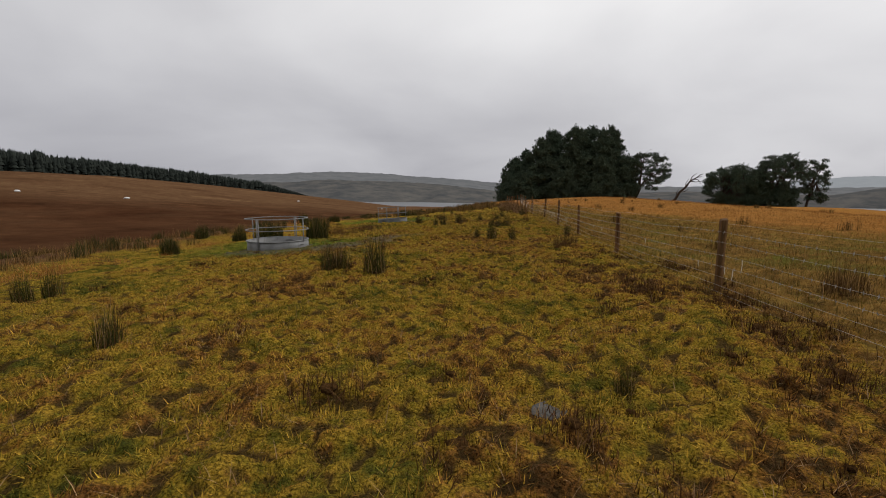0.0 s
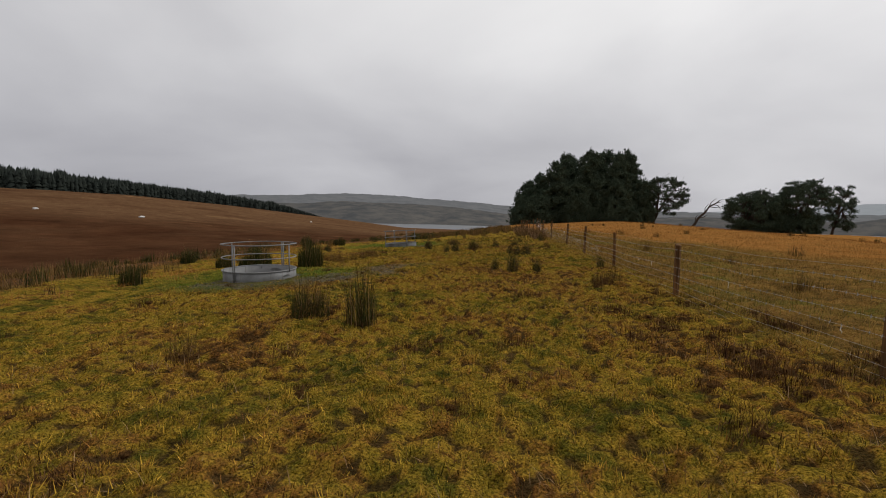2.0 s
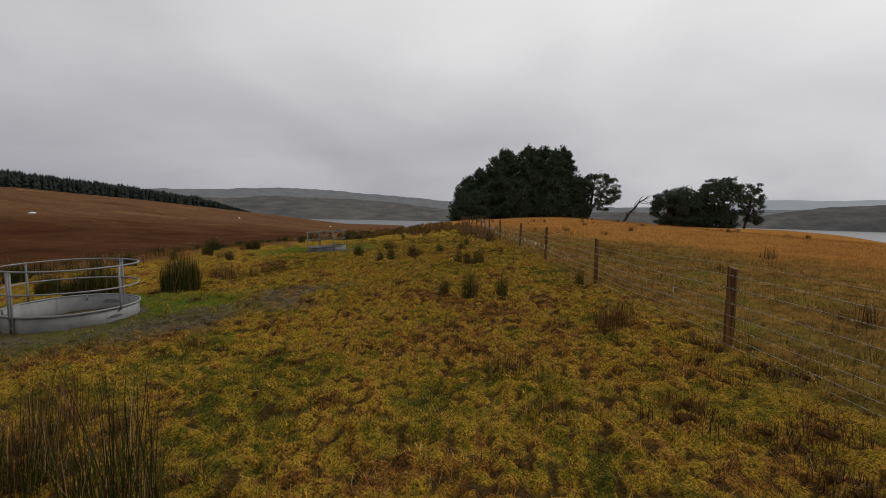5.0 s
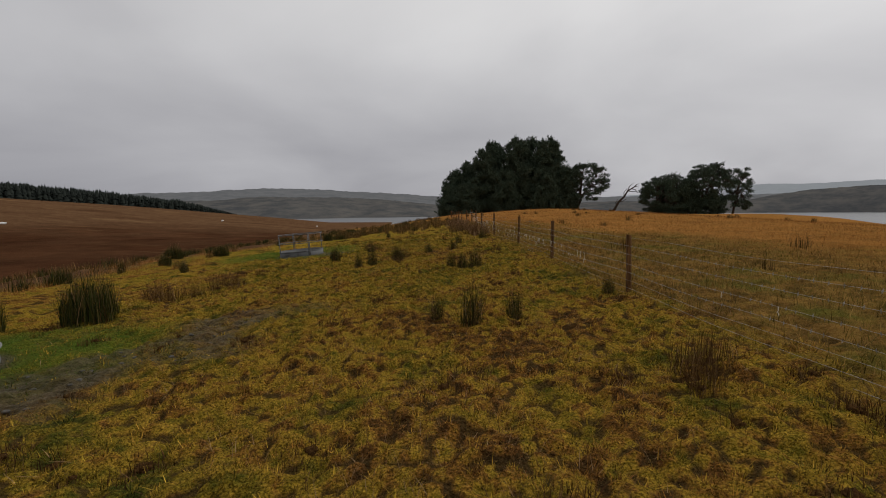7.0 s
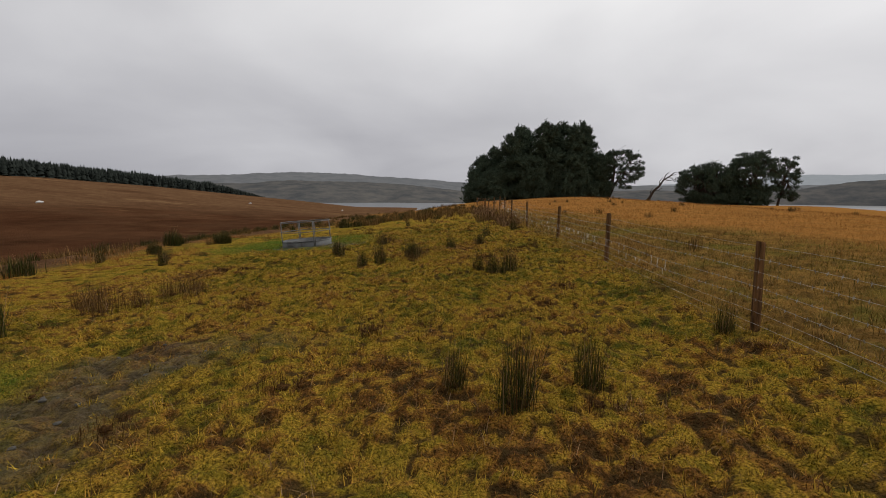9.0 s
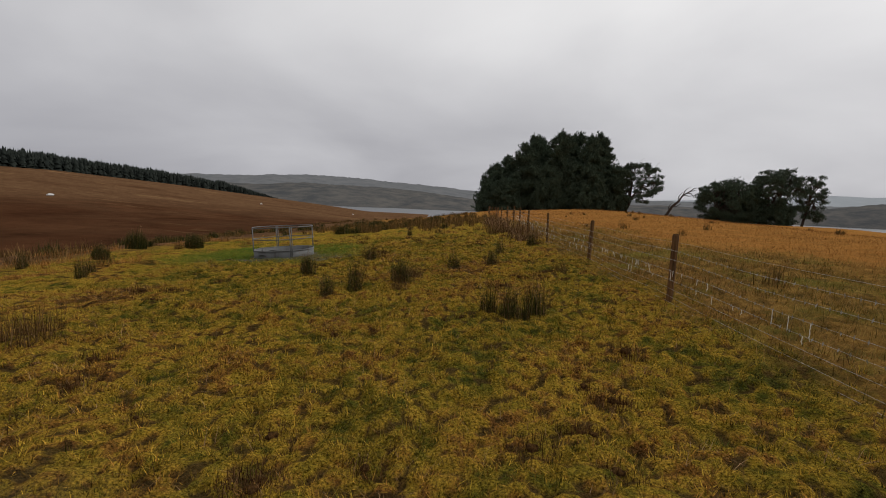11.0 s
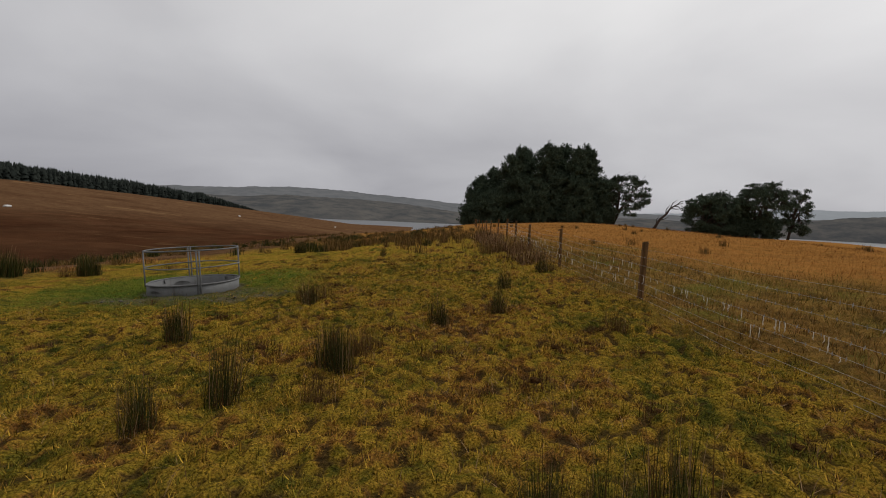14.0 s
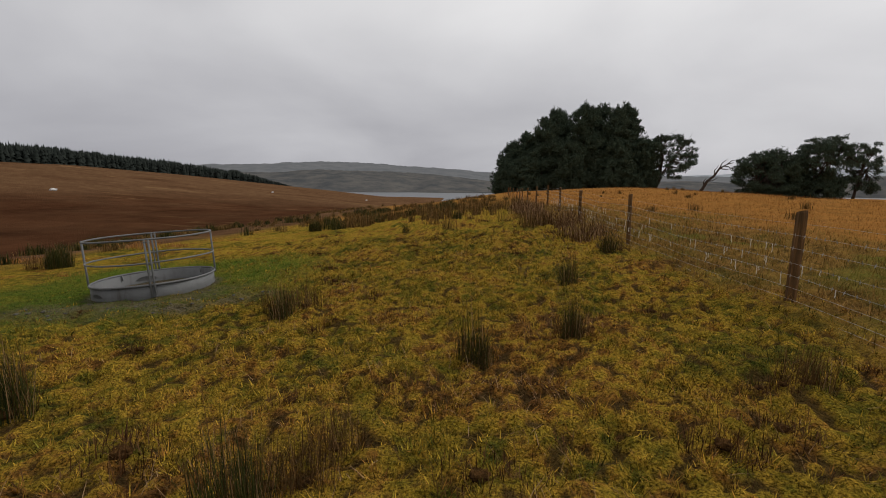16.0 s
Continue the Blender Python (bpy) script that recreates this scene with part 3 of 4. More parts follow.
wool = [wool_mesh(i) for i in range(5)]
spots = [(6.55, 3), (6.75, 4), (6.95, 4), (7.7, 4), (9.9, 3), (13.2, 3), (14.1, 3)]
spots += [(prng.uniform(19.0, 27.5), prng.choice((3, 3, 3, 4))) for _ in range(40)] + [(prng.uniform(27.8, 46), prng.choice((3, 3, 4, 4, 2))) for _ in range(115)]
for y, wi in spots:
    x = fence_x(y)
    gap = min(abs(y - q) for q in post_y)
    z = float(smooth_height(x, y)) + WIRES[wi][0] - 0.014 * min(gap, 2.5) + 0.008 * math.sin(y * 1.7 + wi)
    w = part("wool_shred", prng.choice(wool), wool_mat, fence, "pale shred of sheep wool")
    w.matrix_local = Matrix.LocRotScale((x - 0.062, y, z), Euler((0, 0, prng.uniform(0, 6))), Vector((1, 1, prng.uniform(0.5, 1.15))))


# ---- ring feeders ----
def ring_tube(bm, rad, z, r, n=72, sides=8, cz=0.0):
    rings = []
    for i in range(n):
        a = 2 * math.pi * i / n
        rr = rad + 0.006 * math.sin(2 * a + cz) + 0.003 * math.sin(5 * a)
        c = Vector((rr * math.cos(a), rr * math.sin(a), z + 0.004 * math.sin(3 * a + cz)))
        o = Vector((math.cos(a), math.sin(a), 0))
        rings.append([bm.verts.new(c + r * (math.cos(2 * math.pi * k / sides) * o + Vector((0, 0, math.sin(2 * math.pi * k / sides) * 1.0)))) for k in range(sides)])
    for i in range(n):
        r0, r1 = rings[i], rings[(i + 1) % n]
        for k in range(sides):
            bm.faces.new((r0[k], r0[(k + 1) % sides], r1[(k + 1) % sides], r1[k]))


def ring_feeder(cx, cy, rad, turn, tilt, label, zinc_mat, tall=1.0):
    z0 = float(smooth_height(cx, cy)) - (0.03 if cy < 20 else 0.07)
    top = new("ring_feeder")
    top.matrix_world = pose(cx, cy, z0, tilt[0], tilt[1]) @ pose(0, 0, 0, 0, 0, turn) @ Matrix.Diagonal((1, 1, tall, 1))
    tagged(top, label, "cattle feeder", "ring feeders")
    bm = bmesh.new()
    n = 96
    prof = [(0.0, 0.0), (0.0, 0.12), (0.006, 0.15), (0.0, 0.18), (0.0, 0.325), (-0.005, 0.325), (-0.005, 0.0)]
    rows = []
    for i in range(n):
        a = 2 * math.pi * i / n
        dent = 0.008 * math.sin(3 * a + 1) + 0.005 * math.sin(7 * a)
        rows.append([bm.verts.new(((rad + o + dent * (1 - abs(z - 0.16) / 0.2)) * math.cos(a), (rad + o + dent * (1 - abs(z - 0.16) / 0.2)) * math.sin(a), z - 0.04)) for o, z in prof])
    for i in range(n):
        for k in range(len(prof) - 1):
            bm.faces.new((rows[i][k], rows[(i + 1) % n][k], rows[(i + 1) % n][k + 1], rows[i][k + 1]))
    part("skirt", bm, zinc_mat, top, "curved galvanised sheet skirt with dull stains")
    for z, r, nm in ((0.295, 0.017, "lower_rail"), (0.64, 0.0135, "middle_rail"), (1.0, 0.0145, "top_rail")):
        bm = bmesh.new()
        ring_tube(bm, rad + (0.012 if z < 0.5 else 0.02), z, r, cz=z * 9)
        part(nm, bm, zinc_mat, top)
    for i in range(4):
        a = math.radians(i * 90)
        joint = i % 2 == 0
        for s in ((-1, 1) if joint else (0,)):
            bm = bmesh.new()
            aa = a + s * 0.028 / rad * (1.0 if joint else 0)
            c = Vector(((rad + 0.022) * math.cos(aa), (rad + 0.022) * math.sin(aa), 0))
            tube(bm, [c + Vector((0, 0, -0.06 if joint else 0.25)), c + Vector((0, 0, 0.5)), c + Vector((0, 0, 1.015))], [0.0165] * 3, 8)
            up = part("upright", bm, zinc_mat, top, "joined tube upright" if joint else "")
        if joint:
            for z in (0.12, 0.62, 0.96):
                bm = bmesh.new()
                c = Vector(((rad + 0.03) * math.cos(a), (rad + 0.03) * math.sin(a), z))
                td = Vector((-math.sin(a), math.cos(a), 0))
                tube(bm, [c - td * 0.05, c + td * 0.05], [0.008, 0.008], 6)
                part("bolt", bm, zinc_mat, up, "rusty joining bolt")
    for i in range(4):
        a = math.radians(i * 90 + 38)
        bm = bmesh.new()
        c = Vector(((rad - 0.02) * math.cos(a), (rad - 0.02) * math.sin(a), 0))
        tube(bm, [c + Vector((0, 0, 0.20)), c + Vector((0, 0, 0.30))], [0.012, 0.012], 6)
        part("bracket", bm, zinc_mat, top)
    return top


ring_feeder(*FEEDERS[0], (0.5, -1.0), "galvanised steel ring feeder on muddy trodden grass", zinc_mat)
ring_feeder(*FEEDERS[1], (0.0, -4.0), "dull galvanised round cattle feeder in bright green grass", dull_zinc_mat, 1.09)

# ---- trees ----
def tufts(rng, centres, size, count, up=0.5):
    """Needle tufts: narrow pointed leaves that spread from each centre."""
    n = len(centres) * count
    c = np.repeat(centres, count, 0) + rng.normal(0, 0.3, (n, 3)) * size
    d = rng.normal(0, 1, (n, 3))
    d[:, 2] += up
    d /= np.linalg.norm(d, axis=1)[:, None]
    s = np.cross(d, rng.normal(0, 1, (n, 3)))
    s /= np.linalg.norm(s, axis=1)[:, None]
    ln, wd = (size * rng.uniform(0.6, 1.3, n))[:, None], (size * rng.uniform(0.08, 0.17, n))[:, None]
    v = np.stack([c - s * wd, c + s * wd, c + d * ln], 1)
    return v.reshape(-1, 3), np.arange(n * 3).reshape(-1, 3)


def limb(rng, start, end, sag, steps=6):
    s = np.linspace(0, 1, steps)[:, None]
    wob = np.cumsum(rng.normal(0, 0.04, (steps, 3)), 0) * np.linalg.norm(np.subtract(end, start)) * 0.35
    wob[0] = 0
    p = np.array(start) * (1 - s) + np.array(end) * s + wob
    p[:, 2] += sag * np.sin(s[:, 0] * math.pi)
    return [tuple(q) for q in p]


def pine(x, y, hgt, spread, seed, low=0.03, density=1.0, lean=0.0, label="", group=""):
    """A dense pine: foliage to the ground, many limbs, and upright leading shoots over the crown."""
    rng = np.random.default_rng(seed)
    thing = new("pine_tree")
    thing.matrix_world = pose(x, y, float(smooth_height(x, y)) - 0.3)
    tagged(thing, label, "tree", group)
    bm = bmesh.new()
    spine = limb(rng, (0, 0, 0), (lean, 0, hgt * 0.93), 0, 8)
    tr = 0.022 * hgt + 0.06
    tube(bm, spine, list(np.linspace(tr, tr * 0.15, 8)), 8)
    cents, shoots = [], []
    nb = int(66 * density)
    for i in range(nb):
        f = low + (1 - low) * (i + rng.uniform(0, 1)) / nb
        k = min(int(f * 7), 6)
        p0 = np.array(spine[k]) * (1 - (f * 7 - k)) + np.array(spine[min(k + 1, 7)]) * (f * 7 - k)
        prof = max(0.05, 1 - ((f - low) / (1 - low)) ** 3.2) ** 0.6
        a = rng.uniform(0, 2 * math.pi)
        ln = spread * prof * rng.uniform(0.6, 1.06)
        end = p0 + np.array([math.cos(a) * ln + lean * 0.3 * f, math.sin(a) * ln, ln * rng.uniform(0.0, 0.45) * (1 - 0.5 * f)])
        end[2] = min(end[2], hgt * 0.96)
        pl = limb(rng, p0, end, 0.06 * ln)
        tube(bm, pl, list(np.linspace(tr * 0.22 * (1.1 - f), 0.03, 6)), 5)
        m = int(30 * density * (0.4 + ln / spread))
        u = rng.uniform(0.25, 1.02, m)
        cents.append(p0 + (end - p0) * u[:, None] + rng.normal(0, 1, (m, 3)) * np.array([0.6, 0.6, 0.5]))
        if f > 0.45:
            for _ in range(2):
                tip = p0 + (end - p0) * rng.uniform(0.5, 1.0)
                up = np.linspace(0, rng.uniform(0.7, 1.7), 7)
                shoots.append(tip + np.stack([rng.normal(0, 0.05, 7), rng.normal(0, 0.05, 7), up + 0.3], -1))
    cents = np.concatenate(cents)
    cents = cents[cents[:, 2] > low * hgt * 0.5]
    part("trunk", bm, bark_mat, thing, "dark trunk with spreading limbs")
    v, f = tufts(rng, cents, 0.6, 20, 1.3)
    v2, f2 = tufts(rng, np.concatenate(shoots), 0.34, 9, 1.6)
    me = mesh_from("crown", np.concatenate([v, v2]), np.concatenate([f, f2 + len(v)]), needle_mat)
    part("crown", me, needle_mat, thing, "dark green needle foliage")


def scots_pine(x, y, hgt, crown, seed, pads, pad_size, label, group="", trunks=1, lean=0.0, skirt=0.0, fork=0.3, thick=0.5):
    """An old pine: a forked bare trunk, crooked limbs and flat pads of needles over a domed crown.
    crown: the dome's centre x, z and its half width and half height; skirt: how many pads droop below it."""
    rng = np.random.default_rng(seed)
    thing = new("scots_pine")
    thing.matrix_world = pose(x, y, float(smooth_height(x, y)) - 0.3)
    tagged(thing, label, "tree", group)
    cx, cz, hw, hh = crown
    bm = bmesh.new()
    tr = 0.02 * hgt + 0.08
    forks = []
    for k in range(trunks):
        foot = (k - (trunks - 1) / 2) * hw * 0.75
        head = np.array([foot + lean + 0.35 * (cx - foot), rng.uniform(-0.5, 0.5), hgt * fork * rng.uniform(0.9, 1.15)])
        st = limb(rng, (foot, 0, 0), head, 0, 5)
        tube(bm, st, list(np.linspace(tr, tr * 0.72, 5)), 8)
        mains = []
        for j in range(5):
            a = math.pi * (0.08 + 0.84 * (j + 0.5) / 5)
            goal = np.array([cx + hw * 0.55 * math.cos(a), rng.uniform(-0.4, 0.4) * hw, cz + hh * 0.45 * math.sin(a)])
            pl = limb(rng, head, goal, 0.12 * hh, 7)
            tube(bm, pl, list(np.linspace(tr * 0.6, tr * 0.2, 7)), 6)
            mains += [np.array(q) for q in pl[2:]]
        forks += mains
    forks = np.array(forks)
    cents = []
    for i in range(pads):
        a = rng.uniform(0, 2 * math.pi)
        e = math.asin(rng.uniform(-0.12, 1.0)) if rng.uniform() > skirt else rng.uniform(-1.1, -0.1)
        r = rng.uniform(0.78, 1.0)
        c = np.array([cx + hw * r * math.cos(e) * math.cos(a), hw * 0.8 * r * math.cos(e) * math.sin(a), cz + hh * r * math.sin(e)])
        c[2] = max(c[2], 0.5)
        j = forks[np.argmin(np.linalg.norm(forks - c + np.array([0, 0, 0.8]), axis=1))]
        pl = limb(rng, j, c, -0.05 * np.linalg.norm(c - j), 5)
        tube(bm, pl, list(np.linspace(tr * 0.24, 0.025, 5)), 5)
        for _ in range(2):
            tw = Vector(pl[3])
            tube(bm, [tw, tw + Vector(rng.normal(0, 0.5, 3)), tw + Vector(rng.normal(0, 0.9, 3))], [0.05, 0.035, 0.02], 4)
        m = int(15 * pad_size * (1 + thick))
        rad = pad_size * rng.uniform(0.7, 1.25)
        th, q = rng.uniform(0, 2 * math.pi, m), np.sqrt(rng.uniform(0, 1, m))
        out_tilt = -0.22 * q * q
        slope = rng.normal(0, 0.28)
        cents.append(c + np.stack([np.cos(th) * q * rad, np.sin(th) * q * rad, (out_tilt + slope * np.cos(th) * q) * rad + rng.normal(0, thick, m)], -1))
    part("trunk", bm, bark_mat, thing, "dark forked trunk with crooked bare limbs")
    v, f = tufts(rng, np.concatenate(cents), 0.46, 13, 1.0)
    part("crown", mesh_from("crown", v, f, needle_mat), needle_mat, thing, "flat pads of dark green needles")


PY = 150.0
wood = [(9.0, 9.5, 4.5), (11.0, 14.8, 5), (14.2, 19.4, 5.5), (18, 22.2, 5.5), (21.5, 23.8, 5.5), (25, 25.2, 5), (28.5, 25.0, 5), (31.5, 25.4, 5), (35, 24.8, 5), (38, 24.2, 4.6), (41.4, 25.2, 4.4), (43.6, 20.0, 4.6), (45.2, 15.0, 3.6)]
for i, (x, hgt, sp) in enumerate(wood):
    pine(x, PY + (i % 3) * 5 - 4, hgt - 0.6, sp * 1.1, 100 + i, 0.03, 1.0, 0.0, "tall dense dark pine in a windbreak clump", "pine clump")
for i, (x, hgt) in enumerate([(13, 9), (18, 12), (24, 13), (30, 12), (36, 13), (40.5, 12)]):
    pine(x, PY - 7 + (i % 2) * 2, hgt, 5.0, 140 + i, 0.02, 0.8, 0.0, "bushy low dark pine at the edge of the clump", "pine clump")
scots_pine(47.9, PY - 4, 16.0, (3.0, 9.6, 7.4, 6.2), 171, 120, 0.95, "open round-crowned pine with bare twisting limbs", lean=0.5, skirt=0.3, fork=0.28, thick=0.2)
# the low wind-shaped group
LOW_GROUP = "low pine group"
scots_pine(79.0, PY, 13.0, (0.5, 6.2, 8.0, 6.8), 180, 150, 1.6, "broad dark pine with layered foliage to the ground", LOW_GROUP, 2, 0.0, 0.42, 0.25, 0.3)
scots_pine(84.0, PY + 4, 13.0, (0.0, 6.6, 5.4, 6.0), 181, 100, 1.6, "dense dark pine in the middle of the low group", LOW_GROUP, 1, 0.0, 0.45, 0.25, 0.3)
scots_pine(90.5, PY - 2, 16.5, (2.0, 9.6, 7.4, 7.0), 182, 120, 1.5, "wind-swept domed dark pine leaning with the wind", LOW_GROUP, 2, 0.6, 0.2, 0.3, 0.26)
pine(87.5, PY - 1, 8.0, 4.6, 183, 0.02, 0.8, 0.0, "bushy low dark pine under the taller crowns", LOW_GROUP)
pine(93.0, PY - 3, 6.5, 4.2, 184, 0.02, 0.7, 0.0, "bushy low dark pine under the taller crowns", LOW_GROUP)
scots_pine(101.2, PY - 1, 15.8, (2.4, 8.4, 3.5, 7.4), 191, 62, 1.0, "narrow ragged pine with foliage drooping to the grass", LOW_GROUP, 1, 0.5, 0.4, 0.35, 0.24)

# the leaning dead tree
rng = np.random.default_rng(77)
snag = new("dead_tree")
sb = (59.2, PY - 4.0)
snag.matrix_world = pose(sb[0], sb[1], float(smooth_height(*sb)) - 0.3) @ Matrix.Diagonal((1.18, 1, 1.12, 1))
tagged(snag, "leaning bare dead tree with broken branches", "tree")
bm = bmesh.new()
tube(bm, [(0, 0, 0), (1.2, 0, 1.6), (2.2, 0, 3.6), (3.6, 0, 4.9), (4.6, 0, 6.6), (6.2, 0, 7.6), (7.6, 0, 8.0)], [0.42, 0.36, 0.31, 0.26, 0.20, 0.13, 0.05], 8)
part("trunk", bm, bark_mat, snag)
for p0, p1, p2 in [((2.2, 0, 3.6), (3.4, 0.3, 3.7), (4.4, 0.2, 4.4)), ((3.6, 0, 4.9), (3.6, 0, 6.2), (4.4, 0, 7.3)), ((4.6, 0, 6.6), (5.0, 0, 7.8), (6.2, 0.2, 8.8)), ((4.6, 0, 6.6), (6.0, 0, 6.4), (7.6, 0, 6.6)),
                   ((5.4, 0, 7.2), (6.6, 0, 7.0), (7.4, 0, 5.9)), ((6.2, 0, 7.6), (7.0, 0, 8.4), (7.9, 0, 8.6)), ((1.6, 0, 2.4), (1.4, 0, 3.4), (1.9, 0, 4.3))]:
    bm = bmesh.new()
    tube(bm, [p0, p1, p2], [0.15, 0.10, 0.04], 5)
    part("branch", bm, bark_mat, snag)

# conifer plantation along the moor's skyline
rng = np.random.default_rng(9)
vs, fs, off = [], [], 0
for row in range(6):
    A = np.arange(-72, -22.6, 0.16)
    A = A + rng.uniform(-0.06, 0.06, len(A))
    for a in A:
        br = np.interp(a, [-180, -50, -33, -23], [330, 350, 420, 480]) + 6 + row * 9 + rng.uniform(-3, 3)
        x, y = 0.3 + br * math.sin(radians(a)), 9 + br * math.cos(radians(a))
        zb = float(smooth_height(x, y))
        vis = float(np.interp(a, [-72, -50, -43, -33, -28, -24.4, -23], [2.3, 2.15, 1.65, 1.35, 1.15, 0.4, 0.1]))
        eye_line = 1.55 + br * math.tan(radians(float(np.interp(a, [-60, -50, -43, -33, -24, -18], [1.8, 1.8, 1.65, 0.85, -0.1, -0.75])) + vis))
        hgt = (eye_line - zb) * (rng.uniform(0.80, 1.0) + 0.09 * float(vnoise(a, 0.0, 1.1, 81)) + 0.05 * float(vnoise(a, 0.0, 0.35, 82)) + (0.08 if rng.uniform() < 0.06 else 0.0))
        if hgt < 1.0:
            continue
        w = rng.uniform(1.3, 2.3) * min(1.2, hgt / 9 + 0.3)
        tiers = 6
        for k in range(tiers):
            z0, z1 = zb + hgt * k / tiers * 0.92 - 0.3, zb + hgt * min(1, (k + 1.9) / tiers) - (0.06 * hgt if k < tiers - 1 else 0)
            rr = w * (1 - (k / tiers) ** 1.6 * 0.85)
            m = 5
            ph = rng.uniform(0, 6.28)
            ring = [(x + rr * rng.uniform(0.45, 1.35) * math.cos(ph + 6.283 * j / m), y + rr * math.sin(ph + 6.283 * j / m), z0 + rng.uniform(-1.3, 0.9)) for j in range(m)]
            vs += ring + [(x + rng.uniform(-0.2, 0.2), y, z1)]
            fs += [(off + j, off + (j + 1) % m, off + m) for j in range(m)]
            off += m + 1
tagged(new("conifer_plantation", mesh_from("conifer_plantation", vs, fs, conifer_mat)), "dark distant conifer plantation along the moor skyline", "forest", kind="stuff")

# ---- rushes ----
def clump_mesh(seed, count, radius, lo, hi, lean, width, mat, extra=None, seg=3):
    rng = np.random.default_rng(seed)
    th, rr = rng.uniform(0, 2 * math.pi, count), radius * np.sqrt(rng.uniform(0, 1, count))
    base = np.stack([rr * np.cos(th), rr * np.sin(th), np.full(count, -0.04)], -1)
    ln = (lo + (hi - lo) * rng.beta(1.6, 1.9, count)) * (1 - 0.38 * (rr / radius) ** 2)
    ln[: count // 14] *= 1.25
    v, f = blades(rng, base, ln, np.abs(rng.normal(0, lean, count)).clip(0, 0.85), np.full(count, width) * rng.uniform(0.7, 1.3, count), 0.5, seg)
    me = mesh_from("rush_clump", v, f, mat)
    if extra:
        m2, cnt2 = extra
        me.materials.append(m2)
        pick = np.zeros(len(f), np.int32)
        pick[: cnt2 * 5] = 1
        me.polygons.foreach_set("material_index", pick)
    return me


GREEN = [clump_mesh(300 + i, 280, 0.15, 0.28, 0.76, 0.28, 0.0042, rush_mat, (straw_mat, 70)) for i in range(4)]
BIG = [clump_mesh(320 + i, 1000, 0.34, 0.36, 0.90, 0.26, 0.0075, rush_mat, (straw_mat, 50)) for i in range(2)]
THIN = [clump_mesh(340 + i, 200, 0.25, 0.20, 0.64, 0.34, 0.0046, brown_rush_mat, (straw_mat, 25)) for i in range(3)]
LOW = [clump_mesh(360 + i, 190, 0.24, 0.07, 0.20, 0.72, 0.0055, tussock_mat, None, 2) for i in range(4)]
crng = random.Random(12)


def litter_mesh(seed, radius):
    bm = bmesh.new()
    bmesh.ops.create_icosphere(bm, subdivisions=3, radius=1.0)
    for v in bm.verts:
        n = noise.noise(v.co * 2.2 + Vector((seed, 0, 0))) + 0.6 * noise.noise(v.co * 6 + Vector((0, seed, 0)))
        v.co = Vector((v.co.x * radius * (1 + 0.4 * n), v.co.y * radius * (1 + 0.4 * n), v.co.z * 0.022 * (1 + 0.8 * n)))
    return mesh_of("root_crown", bm, litter_mat)


LITTER = {name: [litter_mesh(k * 7 + i, r) for i in range(2)] for k, (name, r) in enumerate((("rush_clump", 0.075), ("rush_bush", 0.2), ("brown_rush_clump", 0.06), ("grass_tussock", 0.05)))}


def place(meshes, spots, name, label, scale=(0.85, 1.15), group=""):
    for s in spots:
        x, y = s[0], s[1]
        k = (s[2] if len(s) > 2 else 1.0) * crng.uniform(*scale)
        ob = new(name, crng.choice(LITTER[name]))
        ob.matrix_world = Matrix.LocRotScale((x, y, float(height(x, y)) + 0.01), Euler((crng.uniform(-0.06, 0.06), crng.uniform(-0.06, 0.06), crng.uniform(0, 6.28))), Vector((k, k, k * crng.uniform(0.95, 1.1))))
        tagged(ob, label, "plant", group or name)
        tagged(part("foliage", crng.choice(meshes), None, ob), kind="stuff")


place(GREEN, [(-6.8, 6.4), (-6.8, 6.9), (-3.2, 4.1, 0.9), (-2.66, 8.9, 1.0), (-2.4, 9.0, 0.9), (-1.6, 8.6, 1.4), (1.6, 3.4, 0.55), (0.8, 14.9, 1.0), (1.5, 15.3), (0.3, 15.2, 0.8),
              (-0.68, 23.7, 0.9), (0.29, 26.0, 1.1), (1.2, 21.15, 1.05), (1.62, 21.3, 1.05), (0.9, 21.25, 0.8), (-1.57, 22.95, 1.0), (-1.92, 22.35, 0.95), (-0.84, 23.82, 1.05), (-2.1, 27.2, 0.85), (1.7, 28.7, 1.05),
              (3.2, 31.9, 1.1), (1.3, 26.5, 0.7), (-3.1, 24.8, 1.0), (-3.25, 24.95, 0.8), (-8.7, 25.1), (-8.3, 24.4), (-2.2, 37.5, 0.9), (0.4, 25.9, 0.6), (1.4, 21.0, 0.6), (3.6, 16.8, 0.8), (-11.8, 26.4, 0.9)],
      "rush_clump", "dark green upright rush clump with straw tips")
place(BIG, [(-6.0, 16.9, 1.2), (-7.6, 16.4, 1.1), (-9.4, 17.2, 0.9), (-13.2, 20.4), (-8.0, 16.3, 0.8), (-10.7, 32.7, 1.0), (-13.2, 32.6), (-11.2, 33.2, 0.7), (-9.2, 12.9, 0.7), (-7.0, 41.5, 0.8), (-12.2, 24.0, 0.8), (-11.4, 28.6, 0.7)],
      "rush_bush", "large dense dark rush bush with browning tips")
